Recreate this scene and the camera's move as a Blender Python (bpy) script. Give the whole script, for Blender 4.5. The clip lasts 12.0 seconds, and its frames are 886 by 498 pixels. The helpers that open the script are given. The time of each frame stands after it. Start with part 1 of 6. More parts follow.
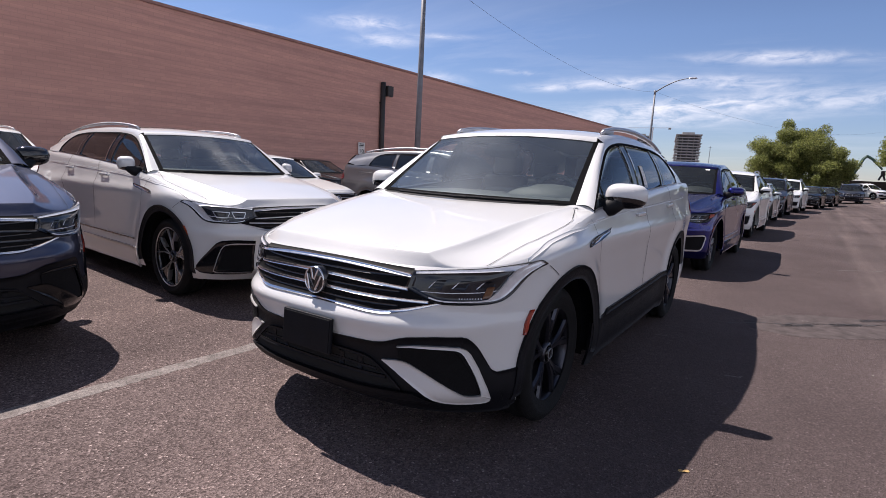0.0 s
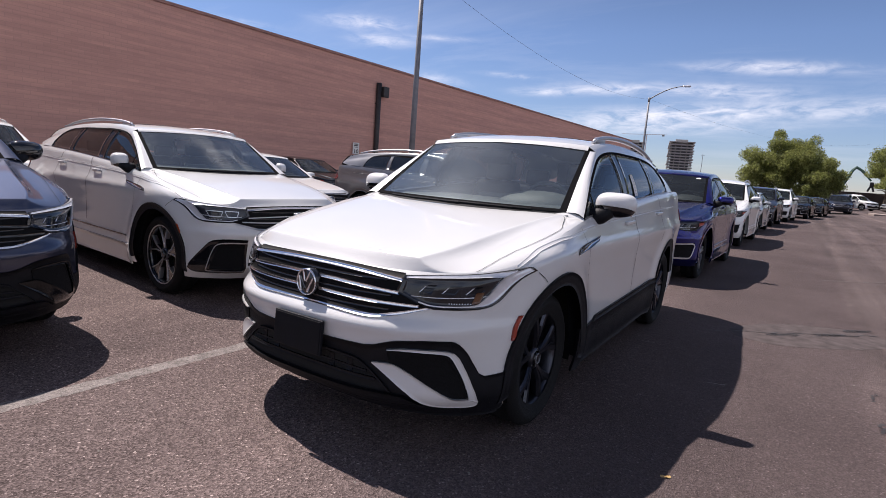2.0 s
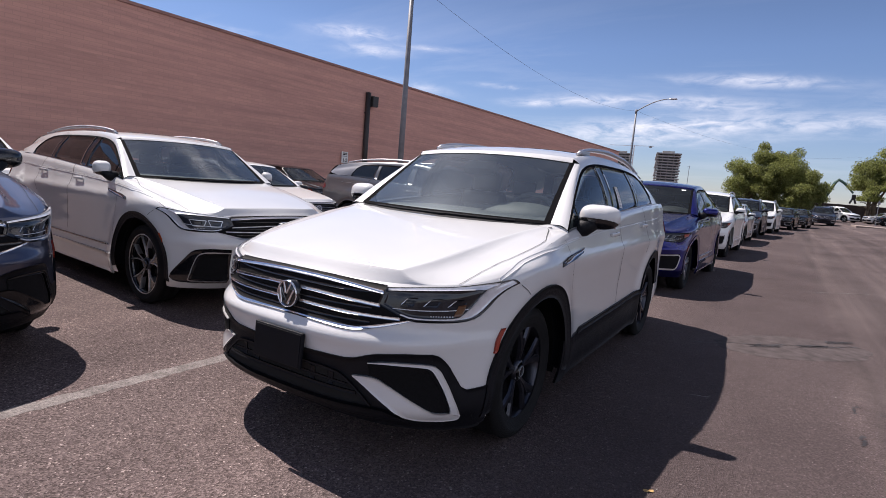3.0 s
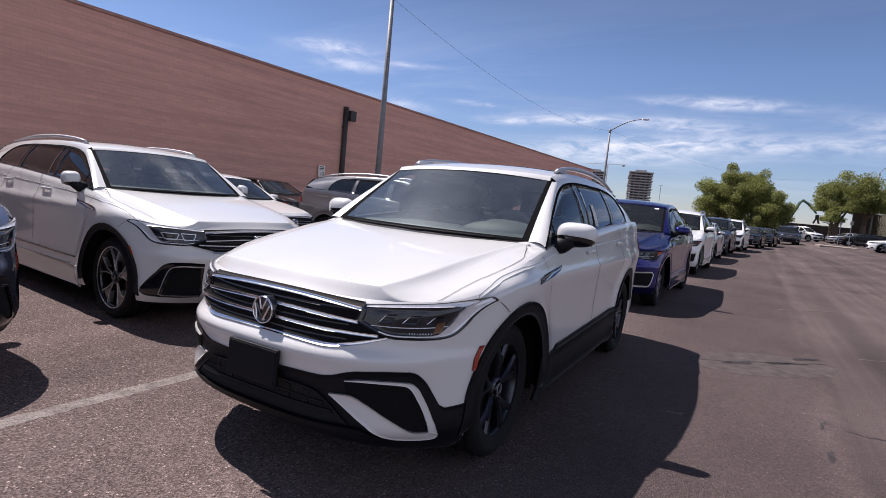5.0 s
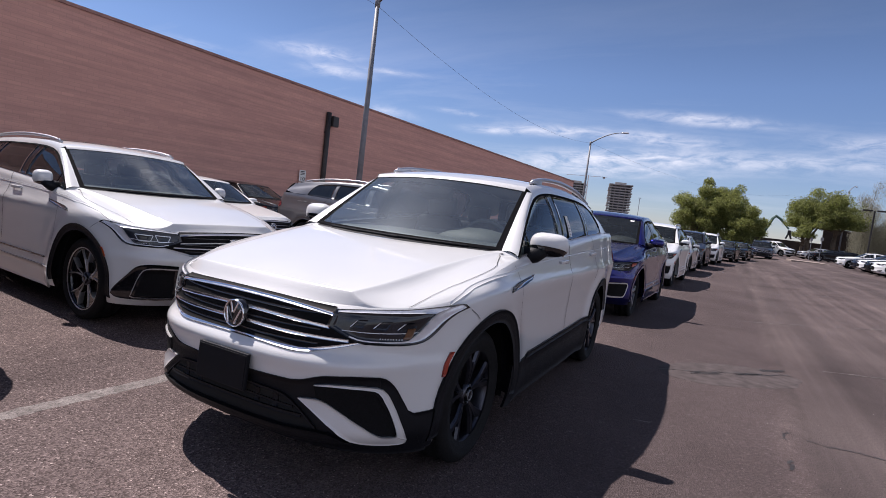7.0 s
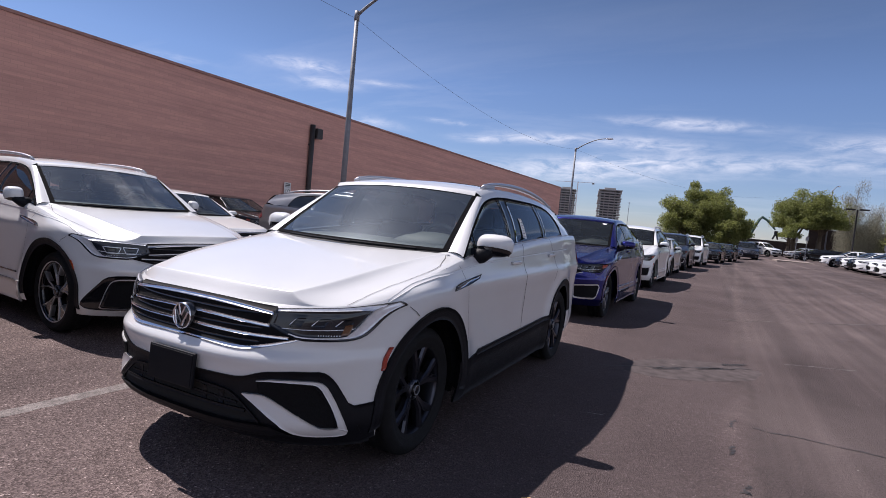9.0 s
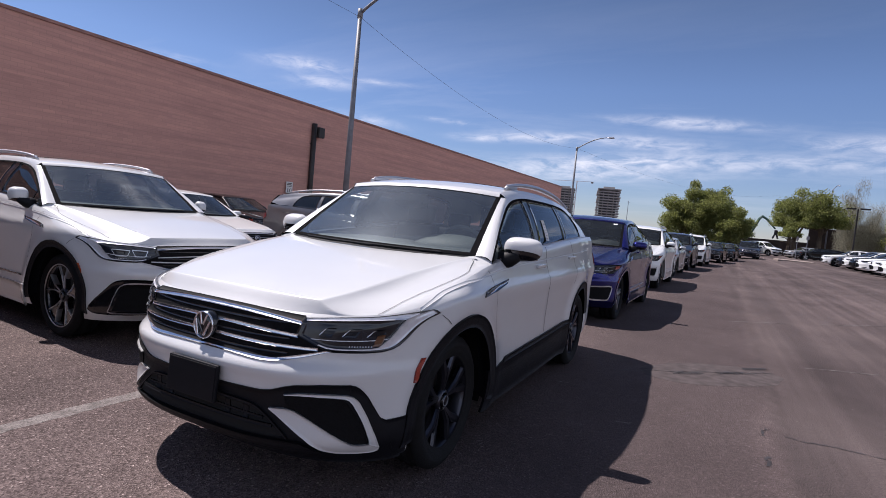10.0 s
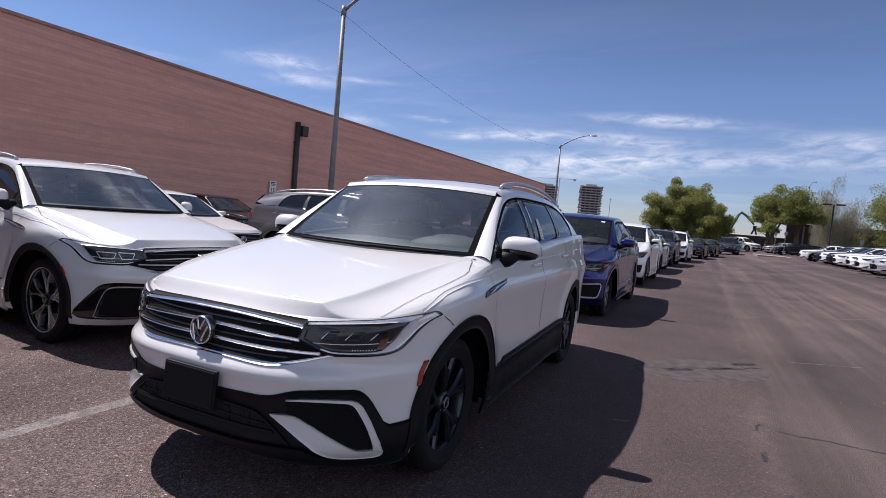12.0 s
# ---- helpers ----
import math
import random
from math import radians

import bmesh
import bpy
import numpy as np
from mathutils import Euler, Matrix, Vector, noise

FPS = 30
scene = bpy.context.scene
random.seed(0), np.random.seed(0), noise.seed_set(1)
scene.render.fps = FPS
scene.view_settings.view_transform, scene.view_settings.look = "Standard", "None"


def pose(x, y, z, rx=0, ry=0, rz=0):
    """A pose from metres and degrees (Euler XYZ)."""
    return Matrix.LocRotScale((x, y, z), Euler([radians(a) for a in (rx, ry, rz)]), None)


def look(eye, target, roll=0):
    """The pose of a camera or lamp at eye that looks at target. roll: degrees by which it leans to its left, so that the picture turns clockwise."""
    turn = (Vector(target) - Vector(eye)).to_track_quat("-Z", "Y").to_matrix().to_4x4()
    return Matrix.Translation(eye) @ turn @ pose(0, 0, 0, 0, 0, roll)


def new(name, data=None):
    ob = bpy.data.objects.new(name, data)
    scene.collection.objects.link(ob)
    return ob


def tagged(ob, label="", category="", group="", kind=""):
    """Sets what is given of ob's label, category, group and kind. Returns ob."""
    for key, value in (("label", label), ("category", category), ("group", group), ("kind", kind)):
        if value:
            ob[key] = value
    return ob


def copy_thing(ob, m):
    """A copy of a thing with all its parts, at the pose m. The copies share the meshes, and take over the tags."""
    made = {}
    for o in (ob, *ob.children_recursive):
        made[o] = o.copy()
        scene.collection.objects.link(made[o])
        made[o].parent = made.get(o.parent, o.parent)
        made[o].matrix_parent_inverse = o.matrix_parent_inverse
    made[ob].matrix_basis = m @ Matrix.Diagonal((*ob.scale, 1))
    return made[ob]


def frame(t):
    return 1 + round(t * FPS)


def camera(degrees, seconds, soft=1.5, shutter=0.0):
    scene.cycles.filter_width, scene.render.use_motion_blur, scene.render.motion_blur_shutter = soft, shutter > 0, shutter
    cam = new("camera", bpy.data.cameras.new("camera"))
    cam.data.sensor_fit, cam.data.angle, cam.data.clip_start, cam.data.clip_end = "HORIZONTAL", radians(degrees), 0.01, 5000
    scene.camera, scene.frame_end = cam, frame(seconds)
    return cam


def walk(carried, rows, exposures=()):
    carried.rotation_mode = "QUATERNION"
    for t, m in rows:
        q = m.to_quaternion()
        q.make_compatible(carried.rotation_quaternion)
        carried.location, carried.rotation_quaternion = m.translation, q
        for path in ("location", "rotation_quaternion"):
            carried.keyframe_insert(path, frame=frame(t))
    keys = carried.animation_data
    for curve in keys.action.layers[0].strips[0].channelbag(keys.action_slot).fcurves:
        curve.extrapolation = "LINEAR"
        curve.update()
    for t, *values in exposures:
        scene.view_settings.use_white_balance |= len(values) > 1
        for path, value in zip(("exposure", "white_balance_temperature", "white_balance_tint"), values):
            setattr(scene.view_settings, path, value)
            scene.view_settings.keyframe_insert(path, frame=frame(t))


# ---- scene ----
cam = camera(78.9, 12.0, 0.55)
PATH = [
    (0, (1.825, -2.643, 1.311), (0.733, -0.994, 1.015), 3.0),
    (0.5, (1.847, -2.645, 1.325), (0.77, -0.987, 1.025), 3.5),
    (1, (1.838, -2.658, 1.321), (0.771, -0.993, 1.023), 3.7),
    (1.5, (1.835, -2.669, 1.325), (0.768, -1.003, 1.028), 4.1),
    (2, (1.848, -2.668, 1.334), (0.778, -1.003, 1.045), 4.3),
    (2.5, (1.849, -2.648, 1.339), (0.784, -0.979, 1.055), 4.5),
    (3, (1.864, -2.639, 1.347), (0.823, -0.95, 1.095), 4.7),
    (5, (1.848, -2.64, 1.352), (0.875, -0.903, 1.163), 5.5),
    (5.5, (1.843, -2.642, 1.346), (0.883, -0.897, 1.166), 5.6),
    (6, (1.843, -2.646, 1.352), (0.885, -0.899, 1.178), 5.7),
    (6.5, (1.856, -2.657, 1.358), (0.904, -0.905, 1.197), 5.7),
    (7, (1.9, -2.655, 1.358), (0.985, -0.884, 1.205), 6.8),
    (7.5, (2.07, -2.65, 1.379), (1.174, -0.868, 1.236), 6.3),
    (7.7, (2.159, -2.631, 1.365), (1.269, -0.845, 1.229), 5.7),
    (9.3, (2.217, -2.673, 1.355), (1.319, -0.89, 1.241), 5.3),
    (9.5, (2.169, -2.67, 1.358), (1.269, -0.888, 1.242), 5.2),
    (10, (2.002, -2.623, 1.36), (1.111, -0.836, 1.241), 5.4),
    (10.5, (1.932, -2.613, 1.347), (1.056, -0.819, 1.225), 5.1),
    (11, (1.919, -2.605, 1.351), (1.055, -0.806, 1.224), 5.1),
    (11.5, (1.912, -2.592, 1.349), (1.07, -0.783, 1.221), 5.2),
    (12, (1.91, -2.628, 1.361), (1.073, -0.815, 1.241), 5.0),
]
walk(cam, [(t, look(eye, target, roll)) for t, eye, target, roll in PATH], exposures=[(0.0, 0.60, 6560, 18), (12.0, 0.42, 6240, 19)])
# ==== place ====
import functools
# ---- world, sun, exposure ----
SUN_DX, SUN_DY = 0.63, -0.055          # metres that a shadow runs per metre of height
world = bpy.data.worlds.new("sky")
scene.world = world
world.use_nodes = True
wn, wl = world.node_tree.nodes, world.node_tree.links
wn.clear()
SUN_EL = math.atan2(1.0, math.hypot(SUN_DX, SUN_DY))
SUN_AZ = math.atan2(-SUN_DX, -SUN_DY)   # clockwise from +Y, towards the sun


sky = wn.new("ShaderNodeTexSky")
sky.sky_type, sky.sun_disc = "NISHITA", False
sky.sun_elevation, sky.sun_rotation = SUN_EL, SUN_AZ
sky.air_density, sky.dust_density, sky.ozone_density, sky.altitude = 1.0, 0.15, 3.0, 300
geo = wn.new("ShaderNodeTexCoord")
sep = wn.new("ShaderNodeSeparateXYZ")
wl.new(geo.outputs["Generated"], sep.inputs[0])


def wmath(op, a, b=None, c=None):
    n = wn.new("ShaderNodeMath")
    n.operation = op
    for i, v in enumerate((a, b, c)):
        if v is None:
            continue
        if isinstance(v, (int, float)):
            n.inputs[i].default_value = v
        else:
            wl.new(v, n.inputs[i])
    return n.outputs[0]


# thin cirrus: noise on a high flat layer, drawn out along one direction
zz = wmath("MAXIMUM", sep.outputs[2], 0.02)
lift = wmath("ADD", zz, 0.10)
cx, cy = wmath("DIVIDE", sep.outputs[0], lift), wmath("DIVIDE", sep.outputs[1], lift)
comb = wn.new("ShaderNodeCombineXYZ")
wl.new(cx, comb.inputs[0])
wl.new(cy, comb.inputs[1])
mapn = wn.new("ShaderNodeMapping")
mapn.inputs["Rotation"].default_value = (0, 0, radians(-14))
mapn.inputs["Scale"].default_value = (0.42, 1.25, 1)
mapn.inputs["Location"].default_value = (1.3, 0.4, 0)
wl.new(comb.outputs[0], mapn.inputs[0])
cn = wn.new("ShaderNodeTexNoise")
cn.inputs["Scale"].default_value, cn.inputs["Detail"].default_value = 1.0, 9
cn.inputs["Roughness"].default_value, cn.inputs["Distortion"].default_value = 0.62, 0.6
wl.new(mapn.outputs[0], cn.inputs["Vector"])
cr = wn.new("ShaderNodeValToRGB")
cr.color_ramp.elements[0].position, cr.color_ramp.elements[1].position = 0.50, 0.70
wl.new(cn.outputs["Fac"], cr.inputs[0])
band = wn.new("ShaderNodeValToRGB")        # clouds thin out towards the zenith
for e in list(band.color_ramp.elements)[1:]:
    band.color_ramp.elements.remove(e)
band.color_ramp.elements[0].position, band.color_ramp.elements[0].color = 0.0, (0.25, 0.25, 0.25, 1)
for p_, v_ in ((0.07, 0.8), (0.16, 1.0), (0.30, 0.35), (0.42, 0.10), (0.6, 0.04)):
    e = band.color_ramp.elements.new(p_)
    e.color = (v_, v_, v_, 1)
wl.new(sep.outputs[2], band.inputs[0])
cloud = wmath("MULTIPLY", cr.outputs[0], band.outputs[0])
cloud = wmath("MULTIPLY", cloud, 0.13)
# single streaks and puffs: bearing, height, half length, half depth, slope, strength
az = wmath("MULTIPLY", wmath("ARCTAN2", sep.outputs[0], sep.outputs[1]), 57.2958)
el = wmath("MULTIPLY", wmath("ARCSINE", sep.outputs[2]), 57.2958)
fcomb = wn.new("ShaderNodeCombineXYZ")
wl.new(wmath("MULTIPLY", az, 0.34), fcomb.inputs[0])
wl.new(wmath("MULTIPLY_ADD", az, -0.05, wmath("MULTIPLY", el, 1.15)), fcomb.inputs[1])
fn = wn.new("ShaderNodeTexNoise")
fn.inputs["Scale"].default_value, fn.inputs["Detail"].default_value = 1.0, 8
fn.inputs["Roughness"].default_value, fn.inputs["Distortion"].default_value = 0.62, 0.5
wl.new(fcomb.outputs[0], fn.inputs["Vector"])
torn = wn.new("ShaderNodeMapRange")
torn.inputs["From Min"].default_value, torn.inputs["From Max"].default_value = 0.36, 0.66
wl.new(fn.outputs["Fac"], torn.inputs["Value"])
STREAKS = ((-42.6, 13.7, 3.4, 0.55, 0.02, 0.62), (-40.4, 12.25, 2.6, 0.50, 0.0, 0.60), (-34.6, 13.0, 3.0, 0.25, 0.0, 0.35), (-35.5, 9.2, 3.2, 0.45, -0.06, 0.40), (-26.8, 9.9, 2.6, 0.22, -0.04, 0.45), (-23.6, 8.5, 2.6, 0.30, 0.02, 0.55), (-17.0, 9.1, 5.5, 0.50, 0.03, 0.55), (-7.0, 9.0, 5.0, 0.60, -0.02, 0.55), (-3.8, 11.0, 5.6, 0.50, -0.04, 0.60), (-10.0, 6.9, 10.0, 0.85, 0.07, 0.75), (-13.0, 5.6, 9.0, 0.60, 0.03, 0.45), (10.8, 9.2, 4.5, 0.60, -0.05, 0.55), (4.0, 7.4, 6.0, 0.8, 0.05, 0.32), (16.0, 7.6, 7.0, 0.8, 0.0, 0.45), (-53.7, 12.3, 2.5, 0.3, 0.0, 0.2), (30.0, 9.0, 10.0, 1.2, 0.0, 0.5), (60.0, 14.0, 14.0, 2.0, 0.0, 0.5))
total = None
for a_, e_, w_, h_, k_, s_ in STREAKS:
    da = wmath("ADD", az, -a_)
    u_ = wmath("POWER", wmath("ABSOLUTE", wmath("MULTIPLY", da, 1 / w_)), 2.0)
    v_ = wmath("POWER", wmath("ABSOLUTE", wmath("MULTIPLY", wmath("MULTIPLY_ADD", da, -k_, wmath("ADD", el, -e_)), 1 / h_)), 2.0)
    one = wmath("MULTIPLY", wmath("EXPONENT", wmath("MULTIPLY", wmath("ADD", u_, v_), -1.0)), s_)
    total = one if total is None else wmath("ADD", total, one)
cloud = wmath("MINIMUM", wmath("ADD", cloud, wmath("MULTIPLY", total, wmath("MULTIPLY_ADD", torn.outputs[0], 1.05, 0.10))), 0.9)
# broken cloud overhead and to the north, as the windscreens mirror it
bn = wn.new("ShaderNodeTexNoise")
bn.inputs["Scale"].default_value, bn.inputs["Detail"].default_value = 2.1, 9
bn.inputs["Roughness"].default_value, bn.inputs["Distortion"].default_value = 0.60, 0.8
wl.new(comb.outputs[0], bn.inputs["Vector"])


def wrange(value, a, b, top=1.0):
    n = wn.new("ShaderNodeMapRange")
    n.interpolation_type = "SMOOTHSTEP"
    for k, v in (("From Min", a), ("From Max", b), ("To Max", top)):
        n.inputs[k].default_value = v
    wl.new(value, n.inputs["Value"])
    return n.outputs[0]


# unseen cloud in the south-east, added to brighten the shaded wall and flanks
south_east = wmath("MULTIPLY_ADD", sep.outputs[0], 0.85, wmath("MULTIPLY", sep.outputs[1], -0.53))
high = wrange(sep.outputs[2], 0.52, 0.72)
north = wmath("MULTIPLY", wrange(sep.outputs[1], 0.30, 0.55), high)
where = wmath("MAXIMUM", wmath("MAXIMUM", wmath("MULTIPLY", high, 0.12), wmath("MULTIPLY", north, 0.9)), wmath("MULTIPLY", wrange(south_east, 0.05, 0.40), wmath("SUBTRACT", 1.0, high)))
cloud = wmath("MINIMUM", wmath("ADD", cloud, wmath("MULTIPLY", where, wrange(bn.outputs["Fac"], 0.38, 0.62, 0.78))), 0.95)
hz = wn.new("ShaderNodeValToRGB")
hz.color_ramp.elements[0].position, hz.color_ramp.elements[0].color = 0.0, (0.61, 0.635, 0.75, 1)
hz.color_ramp.elements[1].position, hz.color_ramp.elements[1].color = 0.24, (0.675, 0.705, 0.80, 1)
for p_, v_ in ((0.38, 0.60), (0.62, 0.56), (1.0, 0.52)):
    e = hz.color_ramp.elements.new(p_)
    e.color = (v_ * 0.97, v_ * 0.985, v_ * 1.05, 1)
wl.new(sep.outputs[2], hz.inputs[0])
skyt = wn.new("ShaderNodeMixRGB")
skyt.blend_type = "MULTIPLY"
skyt.inputs[0].default_value = 1.0
wl.new(sky.outputs[0], skyt.inputs[1])
wl.new(hz.outputs[0], skyt.inputs[2])
mixc = wn.new("ShaderNodeMixRGB")
mixc.inputs[2].default_value = (7.9, 8.1, 8.5, 1)
wl.new(cloud, mixc.inputs[0])
wl.new(skyt.outputs[0], mixc.inputs[1])
bg = wn.new("ShaderNodeBackground")
bg.inputs["Strength"].default_value = 0.092
wl.new(mixc.outputs[0], bg.inputs[0])
wout = wn.new("ShaderNodeOutputWorld")
wl.new(bg.outputs[0], wout.inputs[0])
sun_data = bpy.data.lights.new("sun", "SUN")
sun_data.energy, sun_data.angle, sun_data.color = 4.7, radians(0.55), (1.0, 0.945, 0.87)
sun = new("sun", sun_data)
sun.matrix_world = look((-SUN_DX * 40, -SUN_DY * 40, 40), (0, 0, 0))


# ---- materials ----
def material(name, color, rough=0.5, metal=0.0, coat=0.0, spec=0.5, vary=0.0, scale=8.0, bump=0.0, bscale=60.0, second=None, detail=6, sheen=0):
    m = bpy.data.materials.new(name)
    m.use_nodes = True
    nt = m.node_tree
    b = nt.nodes["Principled BSDF"]
    b.inputs["Base Color"].default_value = (*color, 1)
    b.inputs["Roughness"].default_value = rough
    b.inputs["Metallic"].default_value = metal
    b.inputs["Coat Weight"].default_value = coat
    b.inputs["Coat Roughness"].default_value = 0.05
    b.inputs["Specular IOR Level"].default_value = spec
    tc = nt.nodes.new("ShaderNodeTexCoord")
    if vary or second:
        n = nt.nodes.new("ShaderNodeTexNoise")
        n.inputs["Scale"].default_value, n.inputs["Detail"].default_value = scale, detail
        nt.links.new(tc.outputs["Object"], n.inputs["Vector"])
        r = nt.nodes.new("ShaderNodeValToRGB")
        r.color_ramp.elements[0].position, r.color_ramp.elements[1].position = 0.32, 0.68
        lo = second if second else tuple(c * (1 - vary) for c in color)
        hi = color if second else tuple(min(1, c * (1 + vary)) for c in color)
        r.color_ramp.elements[0].color, r.color_ramp.elements[1].color = (*lo, 1), (*hi, 1)
        nt.links.new(n.outputs["Fac"], r.inputs[0])
        nt.links.new(r.outputs[0], b.inputs["Base Color"])
        rr = nt.nodes.new("ShaderNodeMapRange")
        rr.inputs["To Min"].default_value, rr.inputs["To Max"].default_value = max(0, rough - 0.06), min(1, rough + 0.08)
        nt.links.new(n.outputs["Fac"], rr.inputs["Value"])
        nt.links.new(rr.outputs[0], b.inputs["Roughness"])
    if bump:
        n2 = nt.nodes.new("ShaderNodeTexNoise")
        n2.inputs["Scale"].default_value, n2.inputs["Detail"].default_value = bscale, 4
        nt.links.new(tc.outputs["Object"], n2.inputs["Vector"])
        bp = nt.nodes.new("ShaderNodeBump")
        bp.inputs["Strength"].default_value, bp.inputs["Distance"].default_value = bump, 0.01
        nt.links.new(n2.outputs["Fac"], bp.inputs["Height"])
        nt.links.new(bp.outputs[0], b.inputs["Normal"])
    return m


def glass(name, tint, rough=0.0, ior=1.5, dust=0.03, glare=0.0):
    """Thin pane: clear with a tint, and a mirror gloss that grows at grazing angles."""
    m = bpy.data.materials.new(name)
    m.use_nodes = True
    nt = m.node_tree
    nt.nodes.clear()
    t = nt.nodes.new("ShaderNodeBsdfTransparent")
    t.inputs[0].default_value = (*tint, 1)
    g = nt.nodes.new("ShaderNodeBsdfGlossy")
    g.inputs["Roughness"].default_value = rough
    lw = nt.nodes.new("ShaderNodeLayerWeight")
    lw.inputs[0].default_value = 0.5
    pw = nt.nodes.new("ShaderNodeMath")
    pw.operation = "POWER"
    pw.inputs[1].default_value = 5.0
    nt.links.new(lw.outputs["Facing"], pw.inputs[0])
    f = nt.nodes.new("ShaderNodeMapRange")
    f.inputs["To Min"].default_value, f.inputs["To Max"].default_value = 2 * ((ior - 1) / (ior + 1)) ** 2, 1.0
    nt.links.new(pw.outputs[0], f.inputs["Value"])
    mx = nt.nodes.new("ShaderNodeMixShader")
    o = nt.nodes.new("ShaderNodeOutputMaterial")
    nt.links.new(f.outputs[0], mx.inputs[0])
    nt.links.new(t.outputs[0], mx.inputs[1])
    nt.links.new(g.outputs[0], mx.inputs[2])
    df = nt.nodes.new("ShaderNodeBsdfDiffuse")
    df.inputs[0].default_value = (0.46, 0.53, 0.55, 1)
    tc = nt.nodes.new("ShaderNodeTexCoord")
    nz = nt.nodes.new("ShaderNodeTexNoise")
    nz.inputs["Scale"].default_value, nz.inputs["Detail"].default_value, nz.inputs["Distortion"].default_value = 5.5, 7, 0.0
    nt.links.new(tc.outputs["Object"], nz.inputs["Vector"])
    mr = nt.nodes.new("ShaderNodeMapRange")
    mr.inputs["From Min"].default_value, mr.inputs["From Max"].default_value = 0.36, 0.68
    mr.inputs["To Min"].default_value, mr.inputs["To Max"].default_value = dust * 0.70, dust * 1.30
    nt.links.new(nz.outputs["Fac"], mr.inputs["Value"])
    m2 = nt.nodes.new("ShaderNodeMixShader")
    nt.links.new(mr.outputs[0], m2.inputs[0])
    nt.links.new(mx.outputs[0], m2.inputs[1])
    nt.links.new(df.outputs[0], m2.inputs[2])
    veil = nt.nodes.new("ShaderNodeBsdfGlossy")
    veil.inputs["Color"].default_value, veil.inputs["Roughness"].default_value = (0.80, 0.91, 1.0, 1), 0.34
    m3 = nt.nodes.new("ShaderNodeMixShader")
    m3.inputs[0].default_value = glare
    nt.links.new(m2.outputs[0], m3.inputs[1])
    nt.links.new(veil.outputs[0], m3.inputs[2])
    nt.links.new(m3.outputs[0], o.inputs[0])
    return m


def paint(name, color, metal=0.0, rough=0.38, vary=0.03, coat=1.0, spec=0.5):
    return material(name, color, rough, metal, coat=coat, spec=spec, vary=vary, scale=1.7)


WHITE = paint("white_paint", (0.645, 0.65, 0.648))
PEARL = paint("pearl_white_paint", (0.77, 0.775, 0.765))
BLUE = paint("blue_metallic_paint", (0.010, 0.011, 0.135), 0.85, 0.26, coat=0.8, spec=0.3)
NAVY = paint("dark_blue_grey_paint", (0.050, 0.058, 0.100), 0.75, 0.40, coat=0.9, spec=0.4)
SLATE = paint("dark_slate_paint", (0.018, 0.022, 0.038), 0.6, 0.30, coat=0.8, spec=0.4)
GREY = paint("grey_metallic_paint", (0.17, 0.17, 0.175), 0.6, 0.32)
SILVER = paint("silver_metallic_paint", (0.55, 0.55, 0.55), 0.6, 0.34)
INK = material("black_paint", (0.005, 0.0055, 0.007), 0.18, coat=0.25, spec=0.25, vary=0.03, scale=1.7)
PLASTIC = material("black_textured_plastic", (0.0060, 0.0066, 0.0095), 0.55, spec=0.22, vary=0.25, scale=14, bump=0.15, bscale=700)
GLOSSBLK = material("gloss_black_trim", (0.008, 0.008, 0.010), 0.12, coat=0.6)
GAP = material("dark_gap", (0.004, 0.004, 0.004), 0.9)
MESHBLK = material("black_grille_mesh", (0.005, 0.005, 0.006), 0.85, spec=0.2, vary=0.4, scale=90, bump=0.4, bscale=160)
CHROME = material("chrome", (0.86, 0.86, 0.88), 0.17, 1.0, vary=0.03, scale=20)
SATIN = material("satin_silver_trim", (0.50, 0.50, 0.53), 0.38, 0.9, vary=0.04, scale=12)
RUBBER = material("tyre_rubber", (0.009, 0.009, 0.010), 0.8, spec=0.25, vary=0.3, scale=22, bump=0.3, bscale=180)
ALLOY_DK = material("dark_grey_alloy", (0.050, 0.052, 0.066), 0.30, 0.85, coat=0.3, vary=0.08, scale=15)
ALLOY = material("machined_alloy", (0.62, 0.62, 0.64), 0.30, 0.9, vary=0.06, scale=15)
DISC = material("brake_disc_steel", (0.12, 0.115, 0.11), 0.4, 0.9, vary=0.15, scale=30)
LINER = material("wheel_arch_liner", (0.005, 0.005, 0.005), 0.95, spec=0.1, vary=0.3, scale=20)
LAMP = material("smoked_headlamp_lens", (0.010, 0.012, 0.018), 0.12, coat=0.6, spec=0.4, vary=0.5, scale=16)
LAMPIN = material("headlamp_reflector", (0.74, 0.76, 0.80), 0.20, 0.35, vary=0.12, scale=30)
LAMPDK = material("smoked_reflector", (0.022, 0.027, 0.038), 0.18, 0.7, vary=0.3, scale=40)
AMBER = material("amber_red_marker_lens", (0.33, 0.036, 0.018), 0.22, coat=0.6, vary=0.12, scale=120)
ORANGE = material("orange_marker_lens", (0.55, 0.10, 0.03), 0.22, coat=0.6, vary=0.12, scale=120)
GLOWPATCH = material("dull_amber_glow", (0.13, 0.062, 0.030), 0.2, coat=0.5, vary=0.3, scale=90)
REDLENS = material("red_tail_lens", (0.16, 0.010, 0.014), 0.15, coat=0.8, vary=0.1, scale=60)
CABIN = material("dark_cabin_plastic", (0.085, 0.095, 0.090), 0.6, vary=0.15, scale=10, bump=0.1, bscale=300)
MATTEBLK = material("matte_black_plastic", (0.006, 0.006, 0.007), 0.95, spec=0.06, vary=0.2, scale=20)
